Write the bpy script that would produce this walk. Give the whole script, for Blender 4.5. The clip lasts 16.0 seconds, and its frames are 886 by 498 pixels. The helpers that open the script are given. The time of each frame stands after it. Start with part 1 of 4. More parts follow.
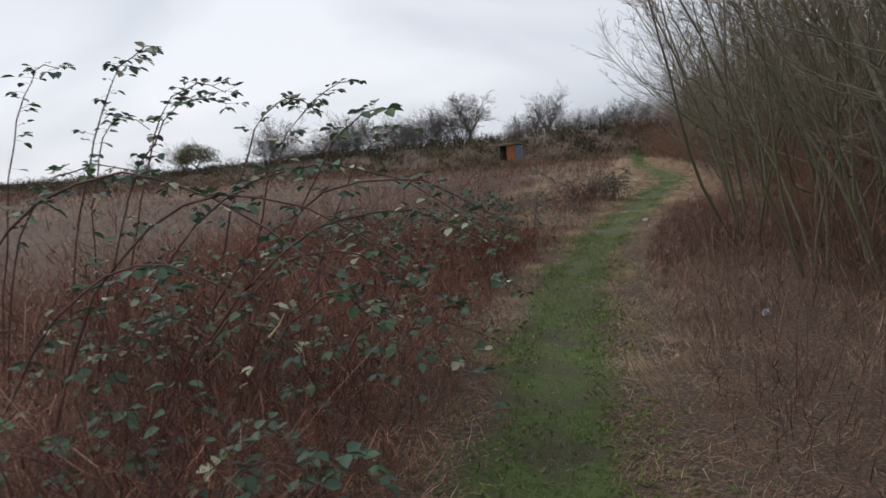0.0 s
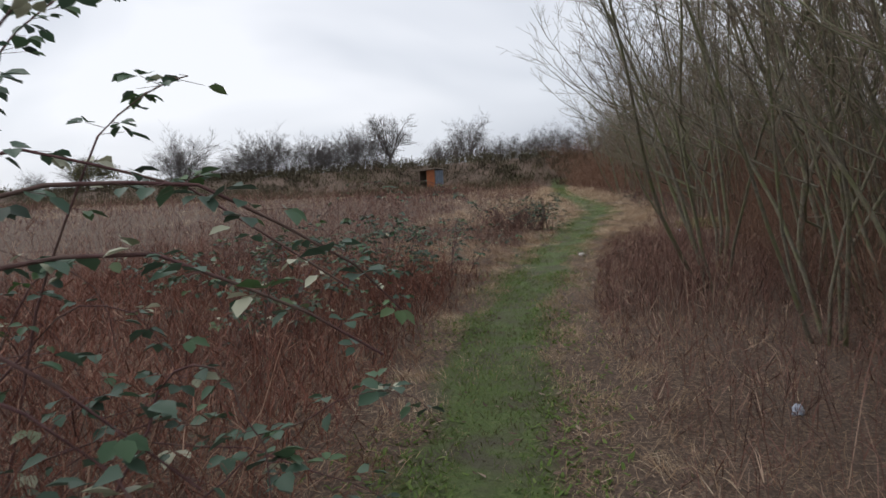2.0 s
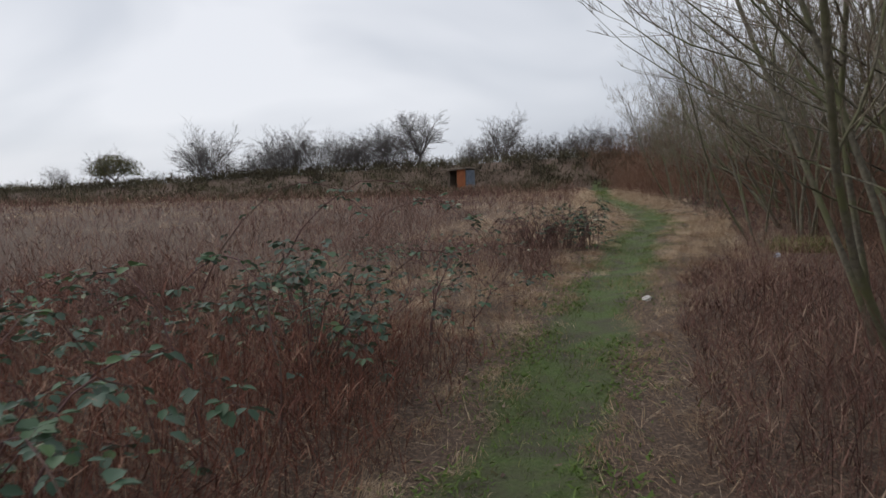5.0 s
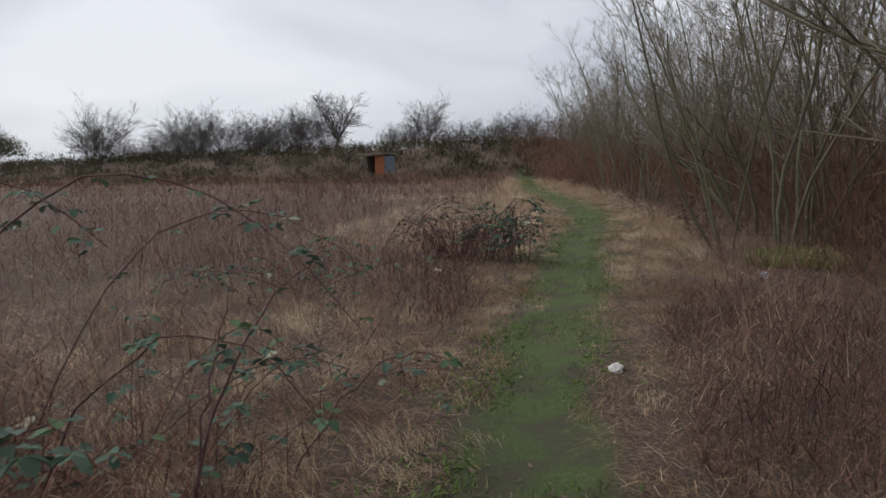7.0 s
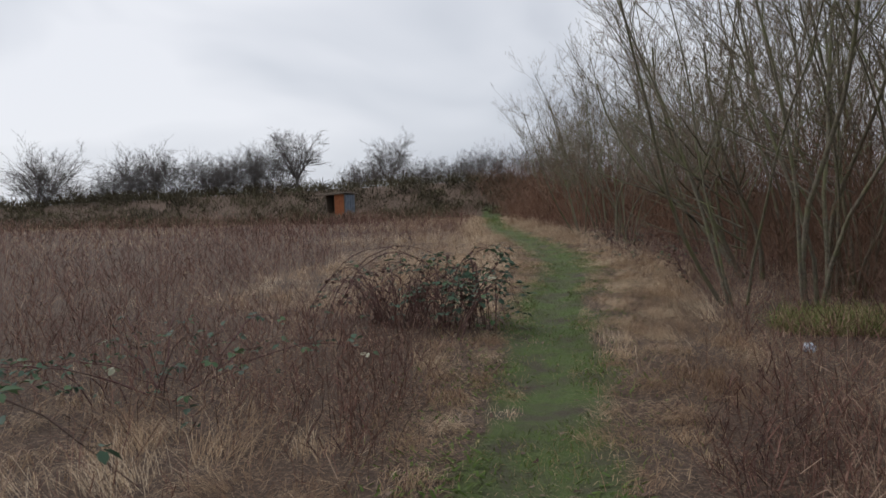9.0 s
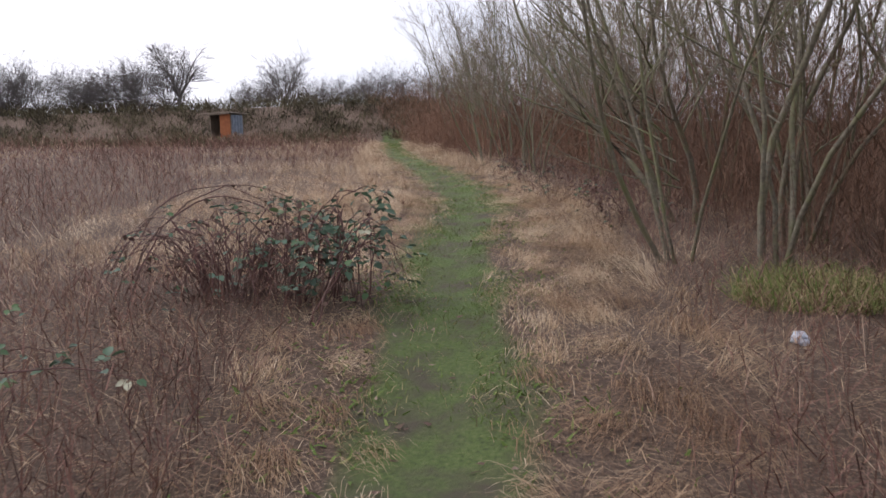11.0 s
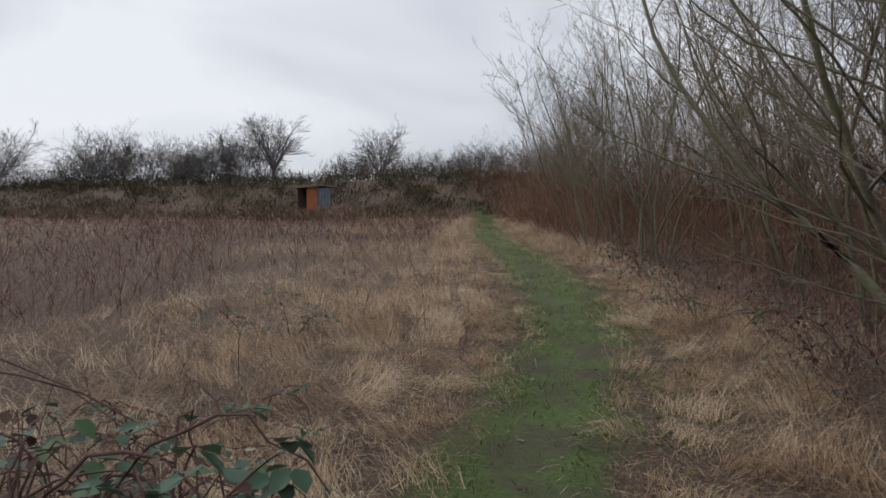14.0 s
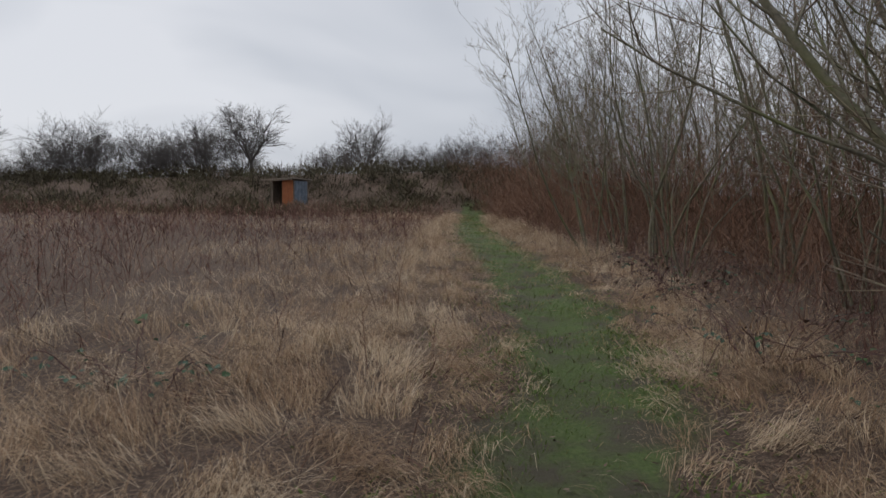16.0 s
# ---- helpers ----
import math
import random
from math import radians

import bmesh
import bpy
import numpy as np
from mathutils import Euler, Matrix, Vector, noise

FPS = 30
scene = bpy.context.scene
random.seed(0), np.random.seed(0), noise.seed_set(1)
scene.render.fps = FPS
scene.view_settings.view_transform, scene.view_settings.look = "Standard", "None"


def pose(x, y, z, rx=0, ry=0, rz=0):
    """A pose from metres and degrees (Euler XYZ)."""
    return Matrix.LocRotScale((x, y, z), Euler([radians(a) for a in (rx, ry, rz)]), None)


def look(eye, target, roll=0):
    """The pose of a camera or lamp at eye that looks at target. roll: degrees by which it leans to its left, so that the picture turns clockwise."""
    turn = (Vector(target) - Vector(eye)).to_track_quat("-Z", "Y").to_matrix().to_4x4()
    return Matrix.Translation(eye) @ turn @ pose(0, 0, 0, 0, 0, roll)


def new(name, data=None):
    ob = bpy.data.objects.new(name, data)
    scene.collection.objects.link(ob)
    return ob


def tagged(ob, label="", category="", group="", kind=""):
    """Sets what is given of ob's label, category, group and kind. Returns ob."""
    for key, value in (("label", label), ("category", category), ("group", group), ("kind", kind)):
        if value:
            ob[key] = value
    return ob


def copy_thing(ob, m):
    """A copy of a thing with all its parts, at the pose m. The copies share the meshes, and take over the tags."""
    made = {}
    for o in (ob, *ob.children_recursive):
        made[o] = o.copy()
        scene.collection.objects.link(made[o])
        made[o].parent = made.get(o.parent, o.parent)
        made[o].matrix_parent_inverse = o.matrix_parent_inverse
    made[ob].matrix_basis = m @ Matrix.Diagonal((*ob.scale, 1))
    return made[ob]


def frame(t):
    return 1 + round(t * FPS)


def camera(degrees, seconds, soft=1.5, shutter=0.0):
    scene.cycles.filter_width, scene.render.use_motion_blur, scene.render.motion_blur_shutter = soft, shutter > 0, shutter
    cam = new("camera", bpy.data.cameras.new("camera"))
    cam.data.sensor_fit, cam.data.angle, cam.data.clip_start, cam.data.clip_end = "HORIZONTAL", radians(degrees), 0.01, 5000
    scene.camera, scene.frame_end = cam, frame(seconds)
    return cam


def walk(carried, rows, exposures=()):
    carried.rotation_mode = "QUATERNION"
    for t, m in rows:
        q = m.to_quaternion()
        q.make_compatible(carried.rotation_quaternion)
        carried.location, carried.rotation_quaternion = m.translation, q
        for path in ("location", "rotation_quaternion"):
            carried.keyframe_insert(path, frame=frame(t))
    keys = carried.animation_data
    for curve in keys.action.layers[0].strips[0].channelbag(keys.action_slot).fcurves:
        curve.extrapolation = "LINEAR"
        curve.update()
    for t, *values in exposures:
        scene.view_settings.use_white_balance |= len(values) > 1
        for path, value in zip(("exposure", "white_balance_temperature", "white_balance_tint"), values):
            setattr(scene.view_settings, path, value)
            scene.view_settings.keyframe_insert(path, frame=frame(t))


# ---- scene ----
cam = camera(64.0, 16.0, soft=1.5, shutter=0.2)
PATH = [
    (0, (1.933, -0.352, 1.635), (1.525, 1.590, 1.372), -4.0),
    (0.5, (1.869, 0.232, 1.573), (1.564, 2.193, 1.314), -4.0),
    (1, (1.851, 0.846, 1.564), (1.614, 2.819, 1.328), -3.2),
    (1.5, (1.785, 1.502, 1.526), (1.590, 3.487, 1.365), -3.0),
    (2, (1.782, 2.085, 1.483), (1.599, 4.067, 1.280), -2.3),
    (2.5, (1.757, 2.737, 1.456), (1.611, 4.723, 1.262), -3.2),
    (3, (1.793, 3.326, 1.460), (1.630, 5.311, 1.267), -3.2),
    (3.5, (1.807, 3.867, 1.373), (1.631, 5.852, 1.183), -2.2),
    (3.7, (1.808, 4.156, 1.347), (1.563, 6.137, 1.196), -2.8),
    (5.8, (2.023, 7.761, 1.547), (1.741, 9.729, 1.326), -1.4),
    (6, (2.041, 8.090, 1.562), (1.808, 10.067, 1.375), -1.4),
    (6.5, (2.055, 8.856, 1.538), (1.901, 10.840, 1.339), -1.2),
    (7, (2.036, 9.590, 1.478), (1.960, 11.574, 1.236), -0.8),
    (7.5, (2.071, 10.357, 1.478), (2.051, 12.346, 1.272), -0.8),
    (8, (2.082, 10.999, 1.469), (2.087, 12.993, 1.312), -1.3),
    (8.2, (2.110, 11.233, 1.462), (2.108, 13.228, 1.329), -1.5),
    (10.3, (2.549, 12.996, 1.515), (2.731, 14.977, 1.308), -1.2),
    (10.5, (2.593, 13.279, 1.476), (2.818, 15.248, 1.204), -1.0),
    (11, (2.677, 14.117, 1.457), (2.957, 16.066, 1.106), -0.4),
    (11.5, (2.784, 14.762, 1.460), (3.074, 16.704, 1.081), -0.2),
    (12, (2.874, 15.452, 1.469), (3.187, 17.412, 1.228), -1.3),
    (12.5, (2.978, 16.145, 1.475), (3.207, 18.131, 1.400), -1.8),
    (13, (3.134, 16.743, 1.481), (3.283, 18.737, 1.444), -0.5),
    (13.5, (3.231, 17.424, 1.480), (3.308, 19.419, 1.368), -0.3),
    (14, (3.357, 18.030, 1.474), (3.366, 20.025, 1.329), 0.2),
    (14.5, (3.417, 18.645, 1.486), (3.416, 20.638, 1.311), 0.9),
    (15, (3.515, 19.242, 1.487), (3.482, 21.231, 1.286), 0.6),
    (15.5, (3.525, 19.844, 1.441), (3.511, 21.838, 1.291), 0.4),
    (16, (3.624, 20.490, 1.404), (3.666, 22.483, 1.248), 0.6),
]
EXPOSURES = [(0, 0.0, 6380, 10), (0.5, 0.15, 6380, 10), (1.5, 0.12, 6380, 10), (3.5, -0.05, 6380, 10), (6.5, -0.12, 6380, 10), (8.2, -0.1, 6380, 10), (10.0, -0.1, 6380, 10), (10.5, -0.1, 6380, 10), (10.8, 0.3, 6380, 14), (11.0, 0.58, 6380, 17),
             (12.0, 0.5, 6380, 17), (12.3, 0.2, 6380, 16), (12.6, 0.02, 6380, 13), (12.9, -0.14, 6380, 10), (14.0, -0.1, 6380, 10), (15.0, -0.1, 6380, 10), (16.0, -0.3, 6380, 10)]
walk(cam, [(t, look(eye, target, roll)) for t, eye, target, roll in PATH], EXPOSURES)

# ---- sky and sun: overcast winter day ----
SUN_EL, SUN_AZ = radians(48), radians(-70)


def build_sky():
    world = bpy.data.worlds.new("overcast_sky")
    scene.world = world
    world.use_nodes = True
    nt = world.node_tree
    nt.nodes.clear()
    out = nt.nodes.new("ShaderNodeOutputWorld")
    bg = nt.nodes.new("ShaderNodeBackground")
    sky = nt.nodes.new("ShaderNodeTexSky")
    sky.sky_type, sky.sun_disc = "NISHITA", False
    sky.sun_elevation, sky.sun_rotation = SUN_EL, SUN_AZ
    dim = nt.nodes.new("ShaderNodeVectorMath")
    dim.operation = "SCALE"
    dim.inputs["Scale"].default_value = 0.09
    nt.links.new(sky.outputs["Color"], dim.inputs[0])
    co = nt.nodes.new("ShaderNodeTexCoord")
    mp = nt.nodes.new("ShaderNodeMapping")
    mp.inputs["Scale"].default_value = (1.2, 1.2, 2.7)
    mp.inputs["Rotation"].default_value = (0.0, radians(10), 0.3)
    mp.inputs["Location"].default_value = (0.35, 0.2, 0.15)
    nt.links.new(co.outputs["Generated"], mp.inputs["Vector"])
    nz = nt.nodes.new("ShaderNodeTexNoise")
    nz.inputs["Scale"].default_value, nz.inputs["Detail"].default_value = 1.6, 3.5
    nz.inputs["Roughness"].default_value, nz.inputs["Distortion"].default_value = 0.5, 0.5
    nt.links.new(mp.outputs["Vector"], nz.inputs["Vector"])
    ramp = nt.nodes.new("ShaderNodeValToRGB")
    ramp.color_ramp.elements[0].position, ramp.color_ramp.elements[0].color = 0.34, (0.54, 0.57, 0.635, 1)
    ramp.color_ramp.elements[1].position, ramp.color_ramp.elements[1].color = 0.63, (0.93, 0.94, 0.98, 1)
    e = ramp.color_ramp.elements.new(0.47)
    e.color = (0.74, 0.765, 0.82, 1)
    nt.links.new(nz.outputs["Fac"], ramp.inputs["Fac"])
    mix = nt.nodes.new("ShaderNodeMixRGB")
    mix.inputs["Fac"].default_value = 0.93
    nt.links.new(dim.outputs["Vector"], mix.inputs["Color1"])
    nt.links.new(ramp.outputs["Color"], mix.inputs["Color2"])
    nt.links.new(mix.outputs["Color"], bg.inputs["Color"])
    bg.inputs["Strength"].default_value = 1.0
    nt.links.new(bg.outputs["Background"], out.inputs["Surface"])
    lamp = bpy.data.lights.new("sun", "SUN")
    lamp.energy, lamp.angle, lamp.color = 1.3, radians(40), (1.0, 0.97, 0.93)
    sun = new("sun", lamp)
    way = Vector((math.sin(SUN_AZ) * math.cos(SUN_EL), math.cos(SUN_AZ) * math.cos(SUN_EL), math.sin(SUN_EL)))
    sun.matrix_world = look(way * 60, (0, 0, 0))


build_sky()

# ---- materials ----


def node_mat(name, rough=0.85):
    m = bpy.data.materials.new(name)
    m.use_nodes = True
    nt = m.node_tree
    b = nt.nodes["Principled BSDF"]
    b.inputs["Roughness"].default_value = rough
    return m, nt, b


def ramp_node(nt, stops):
    r = nt.nodes.new("ShaderNodeValToRGB")
    els = r.color_ramp.elements
    while len(els) < len(stops):
        els.new(0.5)
    for e, (p, c) in zip(els, stops):
        e.position, e.color = p, (*c, 1)
    return r


def noise_node(nt, scale, detail=4, rough=0.55, vec=None):
    n = nt.nodes.new("ShaderNodeTexNoise")
    n.inputs["Scale"].default_value, n.inputs["Detail"].default_value, n.inputs["Roughness"].default_value = scale, detail, rough
    if vec is None:
        vec = nt.nodes.new("ShaderNodeTexCoord").outputs["Object"]
    nt.links.new(vec, n.inputs["Vector"])
    return n


def tint_mat(name, stops, rough=0.85, patch=0.35, scale=0.6, translucent=0.0):
    """Plant matter: a hue for each blade from its own tint, shifted by slow patches over the ground."""
    m, nt, b = node_mat(name, rough)
    at = nt.nodes.new("ShaderNodeAttribute")
    at.attribute_name = "tint"
    n = noise_node(nt, scale, 3)
    add = nt.nodes.new("ShaderNodeMath")
    add.operation = "MULTIPLY_ADD"
    nt.links.new(n.outputs["Fac"], add.inputs[0])
    add.inputs[1].default_value = patch * 2
    sub = nt.nodes.new("ShaderNodeMath")
    sub.operation = "ADD"
    sub.inputs[1].default_value = -patch
    nt.links.new(at.outputs["Fac"], sub.inputs[0])
    nt.links.new(sub.outputs[0], add.inputs[2])
    r = ramp_node(nt, stops)
    nt.links.new(add.outputs[0], r.inputs["Fac"])
    nt.links.new(r.outputs["Color"], b.inputs["Base Color"])
    b.inputs["Specular IOR Level"].default_value = 0.2
    if translucent:
        tr = nt.nodes.new("ShaderNodeBsdfTranslucent")
        nt.links.new(r.outputs["Color"], tr.inputs["Color"])
        mx = nt.nodes.new("ShaderNodeMixShader")
        mx.inputs["Fac"].default_value = translucent
        nt.links.new(b.outputs["BSDF"], mx.inputs[1])
        nt.links.new(tr.outputs["BSDF"], mx.inputs[2])
        nt.links.new(mx.outputs["Shader"], nt.nodes["Material Output"].inputs["Surface"])
    return m


def bark_mat(name, dark, light, moss):
    m, nt, b = node_mat(name, 0.9)
    co = nt.nodes.new("ShaderNodeTexCoord").outputs["Object"]
    n1, n2 = noise_node(nt, 3.0, 4, 0.6, co), noise_node(nt, 26.0, 5, 0.6, co)
    r = ramp_node(nt, [(0.3, dark), (0.7, light)])
    nt.links.new(n2.outputs["Fac"], r.inputs["Fac"])
    r2 = ramp_node(nt, [(0.45, (0, 0, 0)), (0.65, (1, 1, 1))])
    nt.links.new(n1.outputs["Fac"], r2.inputs["Fac"])
    mx = nt.nodes.new("ShaderNodeMixRGB")
    nt.links.new(r2.outputs["Color"], mx.inputs["Fac"])
    nt.links.new(r.outputs["Color"], mx.inputs["Color1"])
    mx.inputs["Color2"].default_value = (*moss, 1)
    nt.links.new(mx.outputs["Color"], b.inputs["Base Color"])
    bp = nt.nodes.new("ShaderNodeBump")
    bp.inputs["Strength"].default_value, bp.inputs["Distance"].default_value = 0.5, 0.01
    nt.links.new(n2.outputs["Fac"], bp.inputs["Height"])
    nt.links.new(bp.outputs["Normal"], b.inputs["Normal"])
    return m


def ground_mat():
    """Straw and leaf litter, with a trodden strip of moss, short grass and mud where the wear is."""
    m, nt, b = node_mat("field_ground", 0.95)
    co = nt.nodes.new("ShaderNodeTexCoord").outputs["Object"]
    n1, n2, n3 = noise_node(nt, 0.5, 4, 0.6, co), noise_node(nt, 38.0, 6, 0.75, co), noise_node(nt, 2.2, 4, 0.6, co)
    litter = ramp_node(nt, [(0.32, (0.04, 0.027, 0.02)), (0.5, (0.10, 0.064, 0.045)), (0.66, (0.25, 0.175, 0.115))])
    nt.links.new(n2.outputs["Fac"], litter.inputs["Fac"])
    turf = ramp_node(nt, [(0.3, (0.045, 0.062, 0.018)), (0.5, (0.085, 0.13, 0.03)), (0.7, (0.16, 0.17, 0.065))])
    nt.links.new(n2.outputs["Fac"], turf.inputs["Fac"])
    mud = nt.nodes.new("ShaderNodeMixRGB")
    mudr = ramp_node(nt, [(0.42, (0, 0, 0)), (0.64, (1, 1, 1))])
    nt.links.new(n3.outputs["Fac"], mudr.inputs["Fac"])
    nt.links.new(mudr.outputs["Color"], mud.inputs["Fac"])
    nt.links.new(turf.outputs["Color"], mud.inputs["Color1"])
    mud.inputs["Color2"].default_value = (0.082, 0.071, 0.045, 1)
    at = nt.nodes.new("ShaderNodeAttribute")
    at.attribute_name = "wear"
    wob = nt.nodes.new("ShaderNodeMath")
    wob.operation = "MULTIPLY_ADD"
    nt.links.new(n3.outputs["Fac"], wob.inputs[0])
    wob.inputs[1].default_value = 0.9
    nt.links.new(at.outputs["Fac"], wob.inputs[2])
    edge = ramp_node(nt, [(0.72, (0, 0, 0)), (1.12, (1, 1, 1))])
    nt.links.new(wob.outputs[0], edge.inputs["Fac"])
    mx = nt.nodes.new("ShaderNodeMixRGB")
    nt.links.new(edge.outputs["Color"], mx.inputs["Fac"])
    nt.links.new(litter.outputs["Color"], mx.inputs["Color1"])
    nt.links.new(mud.outputs["Color"], mx.inputs["Color2"])
    nt.links.new(mx.outputs["Color"], b.inputs["Base Color"])
    bp = nt.nodes.new("ShaderNodeBump")
    bp.inputs["Strength"].default_value, bp.inputs["Distance"].default_value = 0.8, 0.05
    nt.links.new(n2.outputs["Fac"], bp.inputs["Height"])
    nt.links.new(bp.outputs["Normal"], b.inputs["Normal"])
    return m


M_GROUND = ground_mat()
M_TURF = tint_mat("path_grass", [(0.1, (0.085, 0.08, 0.032)), (0.45, (0.098, 0.158, 0.034)), (0.7, (0.15, 0.21, 0.055)), (0.88, (0.30, 0.25, 0.125)), (1.0, (0.42, 0.32, 0.19))], 0.7, 0.25, 1.2, 0.25)
M_STRAW = tint_mat("dry_grass", [(0.0, (0.15, 0.085, 0.055)), (0.35, (0.32, 0.205, 0.125)), (0.7, (0.50, 0.365, 0.235)), (1.0, (0.66, 0.53, 0.38))], 0.75, 0.6, 0.9, 0.2)
M_WEED = tint_mat("dead_weed", [(0.0, (0.062, 0.034, 0.030)), (0.4, (0.14, 0.071, 0.056)), (0.7, (0.22, 0.122, 0.094)), (1.0, (0.42, 0.30, 0.22))], 0.85, 0.95, 0.9, 0.1)
M_RED = tint_mat("dead_bracken", [(0.0, (0.055, 0.023, 0.019)), (0.4, (0.15, 0.06, 0.043)), (0.75, (0.245, 0.11, 0.075)), (1.0, (0.42, 0.27, 0.19))], 0.85, 0.8, 1.1, 0.1)
M_BRUSH = tint_mat("brush_twig", [(0.0, (0.075, 0.05, 0.036)), (0.5, (0.15, 0.088, 0.060)), (1.0, (0.26, 0.143, 0.092))], 0.9, 0.6, 0.45)
M_HEDGE = tint_mat("hedge_twig", [(0.0, (0.06, 0.052, 0.05)), (0.5, (0.105, 0.09, 0.082)), (1.0, (0.16, 0.125, 0.105))], 0.9, 0.4, 0.2)
M_SCRUB = tint_mat("bank_scrub", [(0.0, (0.05, 0.042, 0.028)), (0.4, (0.09, 0.075, 0.045)), (0.7, (0.10, 0.095, 0.05)), (1.0, (0.19, 0.125, 0.09))], 0.9, 0.4, 0.12)
M_LEAF = tint_mat("bramble_leaf", [(0.0, (0.05, 0.075, 0.055)), (0.45, (0.07, 0.12, 0.08)), (0.8, (0.08, 0.14, 0.05)), (0.93, (0.16, 0.19, 0.11)), (1.0, (0.45, 0.45, 0.33))], 0.45, 0.12, 2.0, 0.2)
M_LITTER = tint_mat("fallen_leaf", [(0.0, (0.06, 0.035, 0.028)), (0.6, (0.13, 0.085, 0.065)), (1.0, (0.26, 0.20, 0.15))], 0.8, 0.2)
M_CANE = bark_mat("bramble_cane", (0.07, 0.03, 0.032), (0.15, 0.075, 0.07), (0.13, 0.09, 0.07))
M_BARK = bark_mat("willow_bark", (0.095, 0.085, 0.063), (0.23, 0.205, 0.15), (0.15, 0.155, 0.072))
M_TWIG = bark_mat("willow_twig", (0.12, 0.088, 0.068), (0.23, 0.175, 0.13), (0.185, 0.165, 0.10))
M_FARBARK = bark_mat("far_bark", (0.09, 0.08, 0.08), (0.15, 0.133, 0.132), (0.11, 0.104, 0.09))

# ---- ground ----
LINE = [(-8, 1.75), (0, 1.72), (3.2, 1.71), (5.5, 1.65), (9, 1.74), (11, 1.98), (13, 2.3), (15, 2.62), (18.6, 3.35), (21.6, 3.85), (25, 4.68), (27.5, 4.98), (33, 5.15), (40, 5.0), (48, 5.25), (60, 6.1), (67, 6.7)]
LY, LX = np.array(LINE).T


def path_x(y):
    return np.interp(y, LY, LX)


def half_width(y):
    return np.interp(y, [0, 14, 20, 30, 60], [0.40, 0.38, 0.47, 0.62, 0.72])


def off_path(x, y):
    """Metres beside the middle of the trodden strip, positive to its east."""
    return x - path_x(y)


def smooth(v, a, b):
    s = np.clip((v - a) / (b - a), 0, 1)
    return s * s * (3 - 2 * s)


def ridge(x):
    return np.interp(x, [-90, -50, -30, -10, 5, 12, 22, 40], [0.9, 1.2, 1.9, 2.5, 3.0, 2.6, 1.4, 0.6])


def height(x, y):
    """The lie of the land: nearly flat, with a low bank across the far end."""
    bump = 0.03 * np.sin(1.7 * x + 0.6 * y) * np.sin(1.1 * y - 0.8 * x) + 0.02 * np.sin(3.9 * x) * np.sin(3.3 * y + 1)
    hollow = -0.04 * np.exp(-((off_path(x, y) / 0.35) ** 2)) * (y < 67)
    rise = 0.12 * smooth(y, 10, 28)
    return bump + hollow + rise + ridge(x) * smooth(y, 63.5, 76)


def patches(x, y, s, k=0.0):
    """Slow patchiness over the ground, about 0 to 1."""
    return 0.5 + 0.25 * (np.sin(x * s + 1.3 * k + 0.7 * np.sin(y * s * 0.8)) + np.sin(y * s * 1.13 - 2.1 * k + 0.9 * np.sin(x * s * 0.7 + k)))


def mesh_from(name, verts, tris, mat, tint=None):
    verts, tris = np.asarray(verts, np.float32), np.asarray(tris, np.int32)
    me = bpy.data.meshes.new(name)
    me.vertices.add(len(verts))
    me.vertices.foreach_set("co", verts.ravel())
    me.loops.add(tris.size)
    me.loops.foreach_set("vertex_index", tris.ravel())
    me.polygons.add(len(tris))
    me.polygons.foreach_set("loop_start", np.arange(len(tris), dtype=np.int32) * tris.shape[1])
    if tint is not None:
        me.attributes.new("tint", "FLOAT", "POINT").data.foreach_set("value", np.asarray(tint, np.float32))
    me.materials.append(mat)
    me.update(calc_edges=True)
    return me


def build_ground():
    xs = np.concatenate([[-1500, -700, -350, -200, -130], np.arange(-90, -12, 3), np.arange(-12, -3, 0.5), np.arange(-3, 9, 0.16), np.arange(9, 20, 0.6), np.arange(20, 80, 4), [120, 200, 400, 800, 1500]])
    ys = np.concatenate([[-1200, -500, -200, -80, -40, -20], np.arange(-10, -2, 0.6), np.arange(-2, 36, 0.22), np.arange(36, 62, 0.6), np.arange(62, 82, 0.8), np.arange(82, 130, 4), [160, 220, 350, 600, 1100, 2400]])
    gx, gy = np.meshgrid(xs, ys)
    gz = height(gx, gy)
    nx, ny = len(xs), len(ys)
    i = (np.arange(ny - 1)[:, None] * nx + np.arange(nx - 1)[None]).ravel()
    quads = np.stack([i, i + 1, i + nx + 1, i + nx], 1)
    me = mesh_from("ground", np.stack([gx, gy, gz], -1).reshape(-1, 3), quads, M_GROUND)
    d = np.abs(off_path(gx, gy)) / half_width(gy) / (0.7 + 0.6 * patches(gx, gy, 2.6, 9))
    wear = np.where(gy < 68, 1 - smooth(d, 0.3, 1.7), 0) * 0.85
    me.attributes.new("wear", "FLOAT", "POINT").data.foreach_set("value", wear.ravel().astype(np.float32))
    me.polygons.foreach_set("use_smooth", np.ones(len(quads), bool))
    tagged(new("ground", me), "rough field ground with a trodden green mossy path", "ground", kind="structure")


build_ground()

# ---- blades, stems and twigs ----
RNG = np.random.default_rng(11)


